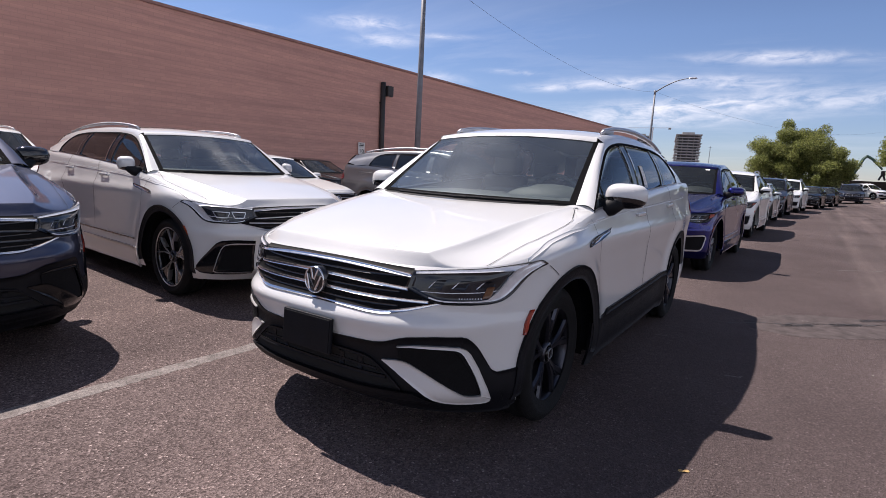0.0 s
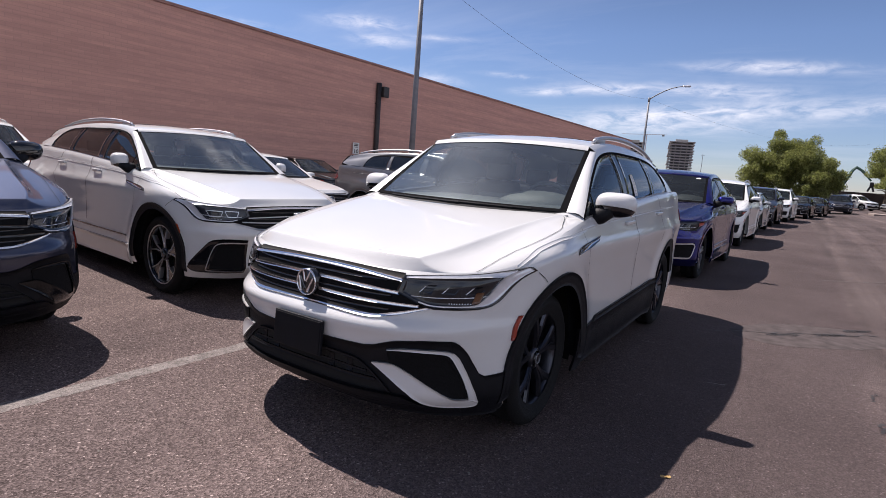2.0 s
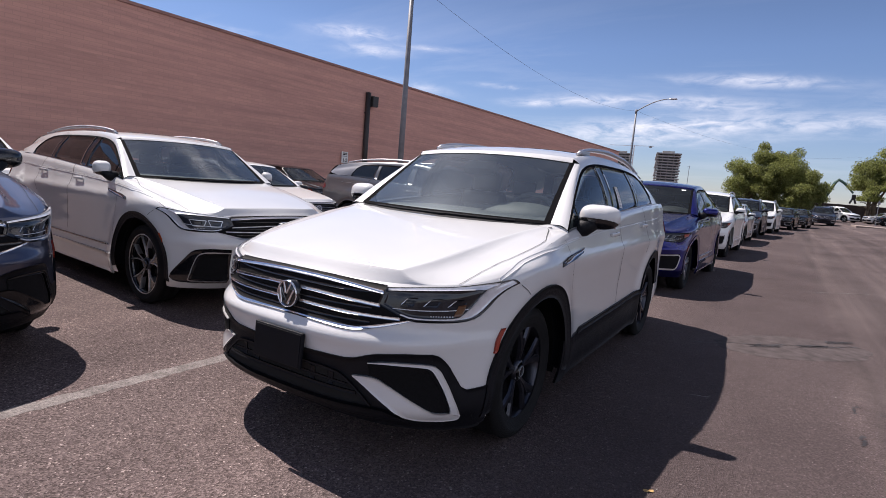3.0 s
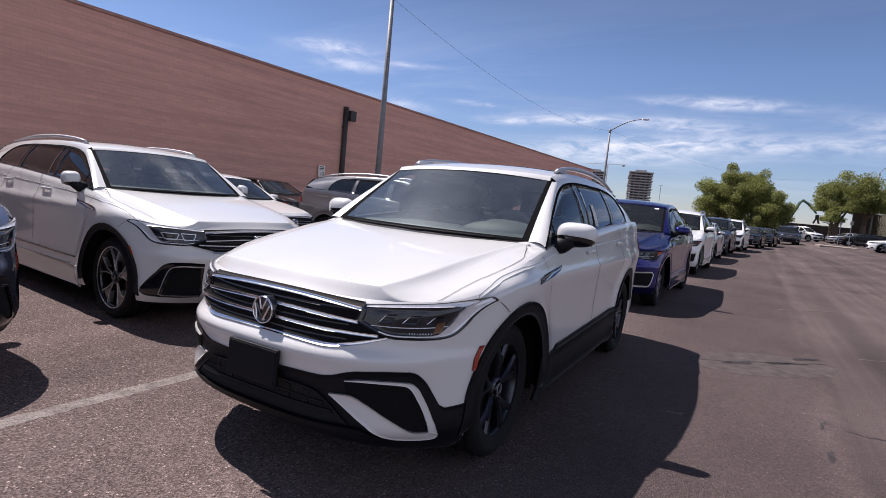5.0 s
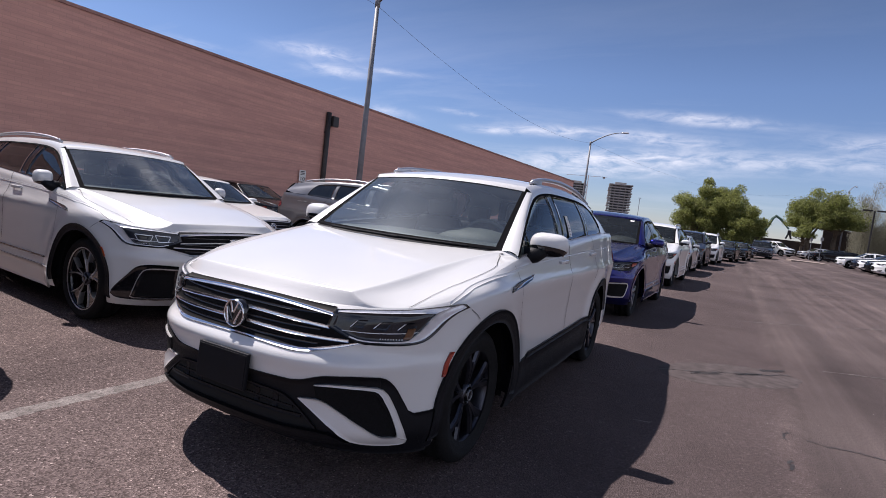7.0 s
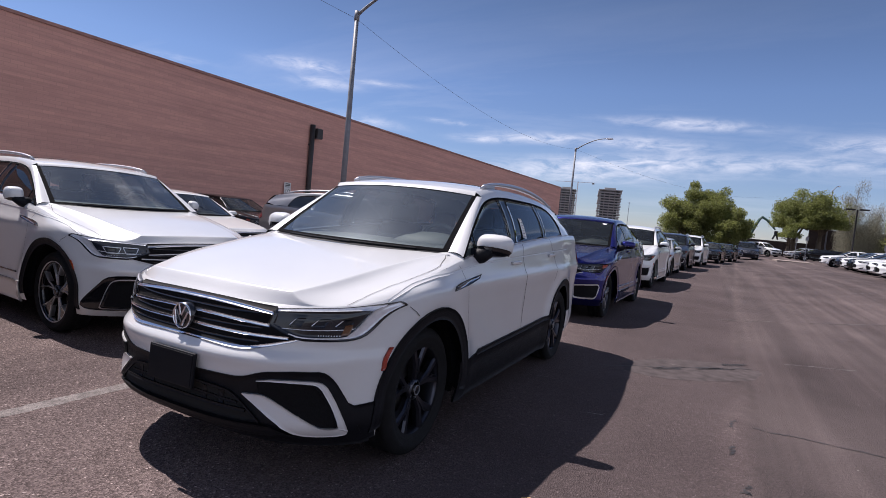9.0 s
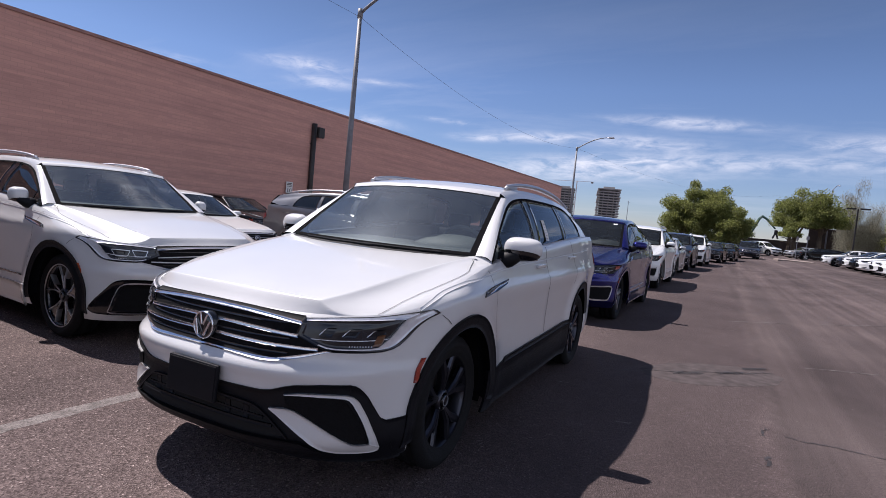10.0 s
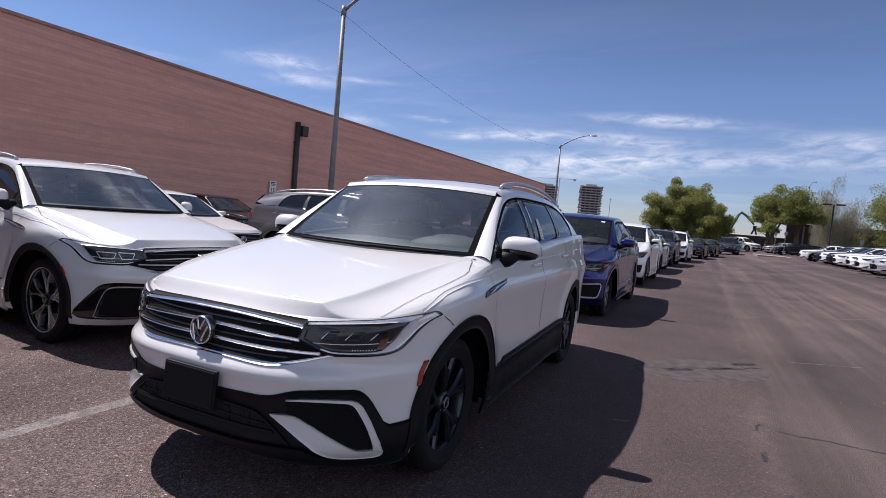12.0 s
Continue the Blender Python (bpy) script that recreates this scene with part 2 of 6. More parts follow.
SEATM = material("black_leatherette", (0.030, 0.030, 0.032), 0.5, vary=0.2, scale=12, bump=0.2, bscale=120)
HEADLIN = material("grey_headliner", (0.30, 0.29, 0.28), 0.9, vary=0.06, scale=30)
WSGLASS = glass("windscreen_glass", (0.84, 0.90, 0.88), 0.0, 2.05, 0.045, 0.007)
WSDARK = glass("tinted_windscreen_glass", (0.45, 0.48, 0.48), 0.0, 1.46, 0.025)
CLEAR = glass("door_glass", (0.78, 0.84, 0.83), 0.0, 1.55, 0.02)
SMOKE = glass("smoked_door_glass", (0.30, 0.32, 0.33), 0.0, 1.55, 0.015)
PRIV = glass("privacy_glass", (0.10, 0.11, 0.12), 0.0, 1.55, 0.015)
PAPER = material("white_paper_label", (0.80, 0.79, 0.76), 0.6, vary=0.03, scale=40)
PRINT = material("black_print", (0.03, 0.03, 0.03), 0.6)
STEELPOLE = material("galvanised_pole_steel", (0.20, 0.205, 0.22), 0.55, 0.2, vary=0.15, scale=6)
DARKPOLE = material("bronze_painted_steel", (0.035, 0.030, 0.028), 0.5, vary=0.2, scale=8)
CONC = material("raw_concrete", (0.34, 0.33, 0.32), 0.85, vary=0.12, scale=0.4)
BARK = material("grey_brown_bark", (0.11, 0.085, 0.06), 0.9, vary=0.35, scale=9, bump=0.6, bscale=30)


def leaf_material(name, dark, light):
    m = material(name, light, 0.6, second=dark, scale=0.8)
    nt = m.node_tree
    b = nt.nodes["Principled BSDF"]
    g = nt.nodes.new("ShaderNodeNewGeometry")
    r = nt.nodes.new("ShaderNodeValToRGB")
    r.color_ramp.elements[0].color, r.color_ramp.elements[1].color = (*dark, 1), (*light, 1)
    nt.links.new(g.outputs["Random Per Island"], r.inputs[0])
    nt.links.new(r.outputs[0], b.inputs["Base Color"])
    tr = nt.nodes.new("ShaderNodeBsdfTranslucent")
    nt.links.new(r.outputs[0], tr.inputs[0])
    mx = nt.nodes.new("ShaderNodeMixShader")
    mx.inputs[0].default_value = 0.58
    nt.links.new(b.outputs[0], mx.inputs[1])
    nt.links.new(tr.outputs[0], mx.inputs[2])
    nt.links.new(mx.outputs[0], nt.nodes["Material Output"].inputs[0])
    return m


LEAF = leaf_material("green_leaves", (0.070, 0.085, 0.024), (0.375, 0.405, 0.125))
LEAF_DRY = leaf_material("grey_green_twigs", (0.24, 0.23, 0.17), (0.46, 0.44, 0.34))


def asphalt_material():
    m = material("worn_asphalt", (0.10, 0.10, 0.10), 0.85)
    nt = m.node_tree
    b = nt.nodes["Principled BSDF"]
    N, L = nt.nodes, nt.links
    tc = N.new("ShaderNodeTexCoord")

    def noise_(scale, detail, rough=0.5, vec=None):
        n = N.new("ShaderNodeTexNoise")
        n.inputs["Scale"].default_value, n.inputs["Detail"].default_value, n.inputs["Roughness"].default_value = scale, detail, rough
        L.new(vec or tc.outputs["Object"], n.inputs["Vector"])
        return n.outputs["Fac"]

    def ramp(src, stops):
        r = N.new("ShaderNodeValToRGB")
        els = r.color_ramp.elements
        els[0].position, els[0].color = stops[0][0], (*stops[0][1], 1)
        els[1].position, els[1].color = stops[-1][0], (*stops[-1][1], 1)
        for p, c in stops[1:-1]:
            e = els.new(p)
            e.color = (*c, 1)
        L.new(src, r.inputs[0])
        return r.outputs[0]

    def mix(kind, fac, a, c):
        x = N.new("ShaderNodeMixRGB")
        x.blend_type = kind
        if isinstance(fac, float):
            x.inputs[0].default_value = fac
        else:
            L.new(fac, x.inputs[0])
        for i, v in ((1, a), (2, c)):
            if isinstance(v, tuple):
                x.inputs[i].default_value = (*v, 1)
            else:
                L.new(v, x.inputs[i])
        return x.outputs[0]
    vor = N.new("ShaderNodeTexVoronoi")
    vor.inputs["Scale"].default_value = 125
    L.new(tc.outputs["Object"], vor.inputs["Vector"])
    stone = ramp(vor.outputs["Color"], [(0.12, (0.068, 0.056, 0.052)), (0.5, (0.136, 0.112, 0.104)), (0.86, (0.225, 0.188, 0.174)), (1.0, (0.60, 0.52, 0.47))])
    grime = ramp(noise_(0.35, 6, 0.6), [(0.3, (0.72, 0.70, 0.70)), (0.7, (1.22, 1.20, 1.18))])
    mp = N.new("ShaderNodeMapping")
    mp.inputs["Scale"].default_value = (0.9, 0.05, 1)
    L.new(tc.outputs["Object"], mp.inputs[0])
    tracks = ramp(noise_(1.0, 5, 0.6, mp.outputs[0]), [(0.35, (0.76, 0.76, 0.76)), (0.68, (1.30, 1.28, 1.26))])
    col = mix("MULTIPLY", 1.0, stone, grime)
    col = mix("MULTIPLY", 0.8, col, tracks)
    spots = ramp(noise_(2.6, 5, 0.65), [(0.66, (1, 1, 1)), (0.76, (0.55, 0.55, 0.56))])
    col = mix("MULTIPLY", 0.7, col, spots)
    # an older, greyer driving lane beyond the stalls
    sx = N.new("ShaderNodeSeparateXYZ")
    L.new(tc.outputs["Object"], sx.inputs[0])
    edge_n = N.new("ShaderNodeMath")
    edge_n.operation = "MULTIPLY_ADD"
    L.new(noise_(1.3, 4), edge_n.inputs[0])
    edge_n.inputs[1].default_value = 0.5
    L.new(sx.outputs[0], edge_n.inputs[2])
    lane = N.new("ShaderNodeMapRange")
    lane.inputs["From Min"].default_value, lane.inputs["From Max"].default_value = 2.78, 2.92
    L.new(edge_n.outputs[0], lane.inputs["Value"])
    # a darker coat over the outer stalls, also put in to deepen the car's shadow
    coat_ = N.new("ShaderNodeMapRange")
    coat_.inputs["From Min"].default_value, coat_.inputs["From Max"].default_value = 0.15, 1.55
    L.new(edge_n.outputs[0], coat_.inputs["Value"])
    calm = mix("MIX", 0.55, stone, (0.125, 0.104, 0.097))
    calm = mix("MULTIPLY", 1.0, calm, grime)
    col = mix("MIX", coat_.outputs[0], col, mix("MULTIPLY", 1.0, calm, (0.74, 0.745, 0.76)))
    fine = ramp(noise_(60, 4, 0.7), [(0.3, (0.062, 0.054, 0.052)), (0.7, (0.132, 0.114, 0.107))])
    fine = mix("MULTIPLY", 1.0, fine, grime)
    fine = mix("MULTIPLY", 1.0, fine, tracks)
    mp3 = N.new("ShaderNodeMapping")
    mp3.inputs["Scale"].default_value = (2.3, 0.035, 1)
    mp3.inputs["Rotation"].default_value = (0, 0, radians(5))
    L.new(tc.outputs["Object"], mp3.inputs[0])
    worn = ramp(noise_(1.0, 7, 0.62, mp3.outputs[0]), [(0.46, (0.95, 0.95, 0.95)), (0.70, (1.50, 1.48, 1.46))])
    fine = mix("MULTIPLY", 1.0, fine, worn)
    half = N.new("ShaderNodeMath")
    half.operation = "MULTIPLY"
    half.inputs[1].default_value = 0.8
    L.new(lane.outputs[0], half.inputs[0])
    col = mix("MIX", half.outputs[0], col, fine)
    # a pale dusty seam along the lane's edge
    off = N.new("ShaderNodeMath")
    off.operation = "MULTIPLY_ADD"
    L.new(sx.outputs[1], off.inputs[0])
    off.inputs[1].default_value = -0.029
    L.new(sx.outputs[0], off.inputs[2])
    wob = N.new("ShaderNodeMath")
    wob.operation = "MULTIPLY_ADD"
    L.new(noise_(0.9, 6, 0.6), wob.inputs[0])
    wob.inputs[1].default_value = 0.42
    L.new(off.outputs[0], wob.inputs[2])
    line_ = ramp(wob.outputs[0], [(0.0, (0, 0, 0)), (1.0, (0, 0, 0))])
    lr = line_.node.color_ramp
    mpr = N.new("ShaderNodeMapRange")
    mpr.inputs["From Min"].default_value, mpr.inputs["From Max"].default_value = 2.2, 3.2
    L.new(wob.outputs[0], mpr.inputs["Value"])
    L.new(mpr.outputs[0], line_.node.inputs[0])
    for p_, v_ in ((0.36, 0.0), (0.45, 0.75), (0.50, 0.9), (0.60, 0.35), (0.74, 0.0)):
        e_ = lr.elements.new(p_)
        e_.color = (v_, v_, v_, 1)
    torn_ = ramp(noise_(7.0, 6, 0.7), [(0.40, (0.15, 0.15, 0.15)), (0.66, (1, 1, 1))])
    seam_ = mix("MULTIPLY", 1.0, line_, torn_)
    col = mix("MIX", seam_, col, mix("MULTIPLY", 1.0, col, (1.42, 1.40, 1.37)))
    col = mix("MULTIPLY", 1.0, col, (1.02, 0.972, 1.015))
    L.new(col, b.inputs["Base Color"])
    bp = N.new("ShaderNodeBump")
    bp.inputs["Strength"].default_value, bp.inputs["Distance"].default_value = 1.0, 0.008
    L.new(vor.outputs["Distance"], bp.inputs["Height"])
    L.new(bp.outputs[0], b.inputs["Normal"])
    b.inputs["Specular IOR Level"].default_value = 0.05
    b.inputs["Roughness"].default_value = 0.78
    return m


ASPHALT = asphalt_material()


def road_paint():
    m = material("worn_white_road_paint", (0.205, 0.183, 0.170), 0.75, second=(0.135, 0.115, 0.106), scale=9, bump=0.5, bscale=110, detail=9)
    r = [n for n in m.node_tree.nodes if n.type == "VALTORGB"][0]
    r.color_ramp.elements[0].position, r.color_ramp.elements[1].position = 0.34, 0.56
    # the stones of the asphalt show through the thin paint
    nt = m.node_tree
    b = nt.nodes["Principled BSDF"]
    tc = nt.nodes.new("ShaderNodeTexCoord")
    vor = nt.nodes.new("ShaderNodeTexVoronoi")
    vor.inputs["Scale"].default_value = 125
    nt.links.new(tc.outputs["Object"], vor.inputs["Vector"])
    grain = nt.nodes.new("ShaderNodeValToRGB")
    grain.color_ramp.elements[0].position, grain.color_ramp.elements[0].color = 0.12, (0.55, 0.54, 0.54, 1)
    grain.color_ramp.elements[1].position, grain.color_ramp.elements[1].color = 0.90, (1.45, 1.40, 1.40, 1)
    nt.links.new(vor.outputs["Color"], grain.inputs[0])
    mul = nt.nodes.new("ShaderNodeMixRGB")
    mul.blend_type = "MULTIPLY"
    mul.inputs[0].default_value = 1.0
    nt.links.new(b.inputs["Base Color"].links[0].from_socket, mul.inputs[1])
    nt.links.new(grain.outputs[0], mul.inputs[2])
    nt.links.new(mul.outputs[0], b.inputs["Base Color"])
    bp = nt.nodes.new("ShaderNodeBump")
    bp.inputs["Strength"].default_value, bp.inputs["Distance"].default_value = 0.8, 0.008
    nt.links.new(vor.outputs["Distance"], bp.inputs["Height"])
    nt.links.new(bp.outputs[0], b.inputs["Normal"])
    return m


ROADPAINT = road_paint()
OLDPAINT = road_paint()
OLDPAINT.name = "nearly_gone_road_paint"
_r = [n for n in OLDPAINT.node_tree.nodes if n.type == "VALTORGB"][0]
_r.color_ramp.elements[0].position, _r.color_ramp.elements[1].position = 0.50, 0.62
_r.color_ramp.elements[1].color = (0.138, 0.121, 0.114, 1)
_r.color_ramp.elements[0].color = (0.098, 0.085, 0.080, 1)
TAR = material("black_tar", (0.036, 0.031, 0.030), 0.6, vary=0.3, scale=20)


def brick_material():
    m = material("brown_painted_brick", (0.20, 0.12, 0.10), 0.85)
    nt = m.node_tree
    N, L = nt.nodes, nt.links
    b = N["Principled BSDF"]
    tc = N.new("ShaderNodeTexCoord")
    mp = N.new("ShaderNodeMapping")
    mp.inputs["Rotation"].default_value = (radians(90), 0, radians(90))
    L.new(tc.outputs["Object"], mp.inputs[0])
    sx = N.new("ShaderNodeSeparateXYZ")
    L.new(tc.outputs["Object"], sx.inputs[0])
    cb = N.new("ShaderNodeCombineXYZ")
    L.new(sx.outputs[1], cb.inputs[0])
    L.new(sx.outputs[2], cb.inputs[1])
    br = N.new("ShaderNodeTexBrick")
    br.inputs["Scale"].default_value = 1.0
    br.inputs["Brick Width"].default_value, br.inputs["Row Height"].default_value = 0.30, 0.10
    br.inputs["Mortar Size"].default_value, br.inputs["Mortar Smooth"].default_value = 0.008, 0.3
    br.inputs["Color1"].default_value = (0.660, 0.366, 0.296, 1)
    br.inputs["Color2"].default_value = (0.610, 0.335, 0.272, 1)
    br.inputs["Mortar"].default_value = (0.572, 0.318, 0.262, 1)
    L.new(cb.outputs[0], br.inputs["Vector"])
    mp2 = N.new("ShaderNodeMapping")
    mp2.inputs["Scale"].default_value = (0.12, 2.6, 1)
    L.new(cb.outputs[0], mp2.inputs[0])
    n = N.new("ShaderNodeTexNoise")
    n.inputs["Scale"].default_value, n.inputs["Detail"].default_value, n.inputs["Roughness"].default_value = 1.6, 8, 0.65
    L.new(mp2.outputs[0], n.inputs["Vector"])
    r = N.new("ShaderNodeValToRGB")
    r.color_ramp.elements[0].position, r.color_ramp.elements[1].position = 0.3, 0.7
    r.color_ramp.elements[0].color, r.color_ramp.elements[1].color = (0.82, 0.82, 0.82, 1), (1.16, 1.15, 1.13, 1)
    L.new(n.outputs["Fac"], r.inputs[0])
    x = N.new("ShaderNodeMixRGB")
    x.blend_type = "MULTIPLY"
    x.inputs[0].default_value = 1.0
    L.new(br.outputs["Color"], x.inputs[1])
    L.new(r.outputs[0], x.inputs[2])
    L.new(x.outputs[0], b.inputs["Base Color"])
    bp = N.new("ShaderNodeBump")
    bp.inputs["Strength"].default_value, bp.inputs["Distance"].default_value = 0.3, 0.008
    bp.invert = True
    L.new(br.outputs["Fac"], bp.inputs["Height"])
    L.new(bp.outputs[0], b.inputs["Normal"])
    return m


BRICK = brick_material()
COPING = material("brown_coping", (0.36, 0.20, 0.165), 0.8, vary=0.15, scale=3)
FARWALL = material("dark_brown_block_wall", (0.052, 0.038, 0.031), 0.9, vary=0.25, scale=1.5, bump=0.4, bscale=6)


# ---- mesh helpers ----
def ob_mesh(name, verts, faces, mat, parent=None, label="", smooth=True, m=None):
    me = bpy.data.meshes.new(name)
    me.from_pydata([tuple(v) for v in verts], [], faces)
    me.validate()
    me.update()
    if smooth:
        me.shade_smooth()
    me.materials.append(mat)
    ob = new(name, me)
    if parent:
        ob.parent = parent
    if m is not None:
        ob.matrix_basis = m
    if label:
        ob["label"] = label
    return ob


def part(name, bm, mat, parent=None, label="", smooth=False):
    me = bpy.data.meshes.new(name)
    bm.to_mesh(me)
    bm.free()
    if smooth:
        me.shade_smooth()
    me.materials.append(mat)
    ob = new(name, me)
    if parent:
        ob.parent = parent
    if label:
        ob["label"] = label
    return ob


def empty(name, m, label, category, group=""):
    ob = new(name)
    ob.empty_display_size = 0.2
    ob.matrix_basis = m
    return tagged(ob, label, category, group)


def rbox(size, at=(0, 0, 0), bevel=0.01, rot=None, segs=2, taper=None):
    """A box with rounded edges; taper=(x, y): scale of its top."""
    bm = bmesh.new()
    bmesh.ops.create_cube(bm, size=1)
    for v in bm.verts:
        k = taper if taper and v.co.z > 0 else (1, 1)
        v.co = Vector((v.co.x * size[0] * k[0], v.co.y * size[1] * k[1], v.co.z * size[2]))
    if bevel:
        bmesh.ops.bevel(bm, geom=list(bm.edges), offset=bevel, segments=segs, affect="EDGES", profile=0.6)
    mm = Matrix.Translation(at) @ (Euler([radians(a) for a in rot]).to_matrix().to_4x4() if rot else Matrix())
    bmesh.ops.transform(bm, matrix=mm, verts=bm.verts)
    return bm


def joined(*bms):
    out = bmesh.new()
    for b in bms:
        me = bpy.data.meshes.new("tmp")
        b.to_mesh(me)
        b.free()
        out.from_mesh(me)
        bpy.data.meshes.remove(me)
    return out


def tube(points, radius, sides=8, closed=False):
    """A round bar along points; radius: a number or one per point."""
    pts = [Vector(p) for p in points]
    n = len(pts)
    bm = bmesh.new()
    rings = []
    for i, p in enumerate(pts):
        a, b = pts[max(0, i - 1)], pts[min(n - 1, i + 1)]
        if closed:
            a, b = pts[i - 1], pts[(i + 1) % n]
        d = (b - a).normalized()
        u = d.cross(Vector((0, 0, 1)))
        if u.length < 1e-3:
            u = d.cross(Vector((1, 0, 0)))
        u.normalize()
        w = u.cross(d).normalized()
        r = radius[i] if isinstance(radius, (list, tuple)) else radius
        rings.append([bm.verts.new(p + u * r * math.cos(t) + w * r * math.sin(t)) for t in (2 * math.pi * k / sides for k in range(sides))])
    for i in range(n if closed else n - 1):
        A, B = rings[i], rings[(i + 1) % n]
        for k in range(sides):
            bm.faces.new((A[k], A[(k + 1) % sides], B[(k + 1) % sides], B[k]))
    if not closed:
        bm.faces.new(rings[0][::-1])
        bm.faces.new(rings[-1])
    bmesh.ops.recalc_face_normals(bm, faces=bm.faces)
    return bm


def lathe(profile, sides=48, axis="x"):
    """Turns (radius, across) round the x axis."""
    bm = bmesh.new()
    rings = []
    for r, a in profile:
        rings.append([bm.verts.new((a, r * math.cos(t), r * math.sin(t))) for t in (2 * math.pi * k / sides for k in range(sides))])
    for A, B in zip(rings, rings[1:]):
        for k in range(sides):
            bm.faces.new((A[k], A[(k + 1) % sides], B[(k + 1) % sides], B[k]))
    bmesh.ops.recalc_face_normals(bm, faces=bm.faces)
    return bm


def pchip(pts):
    """A smooth curve through (x, y) points that never overshoots."""
    X = [p[0] for p in pts]
    Y = [p[1] for p in pts]
    n = len(X)
    d = [(Y[i + 1] - Y[i]) / (X[i + 1] - X[i]) for i in range(n - 1)]
    m = [d[0]] + [0 if d[i - 1] * d[i] <= 0 else 2 * d[i - 1] * d[i] / (d[i - 1] + d[i]) for i in range(1, n - 1)] + [d[-1]]

    def f(x):
        if x <= X[0]:
            return Y[0]
        if x >= X[-1]:
            return Y[-1]
        i = 0
        while x > X[i + 1]:
            i += 1
        h = X[i + 1] - X[i]
        t = (x - X[i]) / h
        return (2 * t ** 3 - 3 * t * t + 1) * Y[i] + (t ** 3 - 2 * t * t + t) * h * m[i] + (3 * t * t - 2 * t ** 3) * Y[i + 1] + (t ** 3 - t * t) * h * m[i + 1]
    return f


def grid_faces(nr, nc):
    return [(i * nc + j, i * nc + j + 1, (i + 1) * nc + j + 1, (i + 1) * nc + j) for i in range(nr - 1) for j in range(nc - 1)]


def along(pts, n):
    """n points evenly along a polyline of any dimension."""
    P = np.array(pts, float)
    s = np.concatenate([[0], np.cumsum(np.linalg.norm(np.diff(P, axis=0), axis=1))])
    t = np.linspace(0, s[-1], n)
    return np.stack([np.interp(t, s, P[:, k]) for k in range(P.shape[1])], 1)


# ---- cars ----
YC, NF, NR = 0.10, 3.0, 4.5              # where the flanks begin; roundness of nose and tail in plan
AXLE, AZ = 2.79, 0.362                 # wheelbase, axle height
ARCHES, RIN = ((-0.035, 0.385), (AXLE, 0.372)), 0.420   # middles of the wheel openings, their radius
nose_y = pchip([(0.18, -0.74), (0.25, -0.82), (0.30, -0.885), (0.335, -0.928), (0.36, -0.938), (0.44, -0.935), (0.52, -0.945), (0.60, -0.960), (0.645, -0.974), (0.655, -0.970), (0.690, -0.938), (0.70, -0.930), (0.72, -0.925), (0.78, -0.912), (0.84, -0.90), (0.89, -0.885), (1.3, -0.88)])
tail_y = pchip([(0.18, 3.62), (0.30, 3.74), (0.45, 3.78), (0.62, 3.79), (0.75, 3.74), (1.0, 3.73), (1.28, 3.66)])
half_w = pchip([(0.18, 0.84), (0.28, 0.872), (0.40, 0.884), (0.52, 0.878), (0.66, 0.876), (0.82, 0.884), (0.950, 0.897), (0.962, 0.897), (0.988, 0.882), (1.05, 0.863), (1.13, 0.846), (1.22, 0.832), (1.32, 0.815)])
edge_z = pchip([(-0.90, 0.888), (-0.62, 0.905), (-0.45, 0.934), (-0.30, 0.968), (0.0, 1.040), (0.25, 1.090), (0.6, 1.137), (1.4, 1.205), (2.4, 1.262), (3.1, 1.285), (3.8, 1.29)])
hood_z = pchip([(-0.92, 0.930), (-0.8, 0.955), (-0.5, 1.010), (-0.2, 1.062), (0.1, 1.110), (0.36, 1.146)])
roof_z = pchip([(0.2, 1.38), (0.60, 1.47), (0.86, 1.546), (0.95, 1.566), (1.1, 1.592), (1.4, 1.612), (1.8, 1.618), (2.3, 1.606), (3.0, 1.56), (3.5, 1.495)])
roof_x = pchip([(0.8, 0.616), (1.3, 0.612), (2.4, 0.585), (3.5, 0.53)])
side_taper = pchip([(0.1, 1.0), (1.4, 1.0), (2.6, 0.985), (3.3, 0.94), (3.8, 0.92)])
YE = 3.35
LS = YE - YC


def outline(q, z):
    """A point of the plan outline at height z: q runs from the nose's middle round the corner, along the flank, to the tail's middle."""
    w = half_w(z)
    if q <= math.pi / 2:
        c, s = max(0, math.cos(q)), max(0, math.sin(q))
        return w * s ** (2 / NF), YC - (YC - nose_y(z)) * c ** (2 / NF)
    y = YC + q - math.pi / 2
    if y <= YE:
        return w * side_taper(y), y
    th = min(math.pi / 2, y - YE)
    return w * side_taper(YE) * max(0, math.cos(th)) ** (2 / NR), YE + (tail_y(z) - YE) * math.sin(th) ** (2 / NR)


QMAX = math.pi / 2 + LS + math.pi / 2


def q_x(x, z=0.6):
    return math.asin(min(1, max(0, x / half_w(z))) ** (NF / 2))


def q_y(y, z=0.6):
    if y < YC:
        return math.acos(min(1, max(0, (YC - y) / (YC - nose_y(z)))) ** (NF / 2))
    return math.pi / 2 + y - YC


def skin(q, z):
    """A point of the body side, with the shoulder drawn in under the hood and belt line, and flared arches."""
    x, y = outline(q, z)
    zt = edge_z(y)
    k = max(0.0, (z - (zt - 0.045)) / 0.045)
    if k > 0:
        d = 0.028 * k * k
        if q < math.pi / 2:
            x, y = x - d * math.sin(q), y + d * math.cos(q)
        else:
            x -= d * 0.7
    for ya, za in ARCHES:
        r = math.hypot(y - ya, z - za)
        if r < 0.75 and x > 0.5:
            x += 0.022 * math.exp(-((r - 0.49) / 0.085) ** 2)
    return Vector((x, y, z))


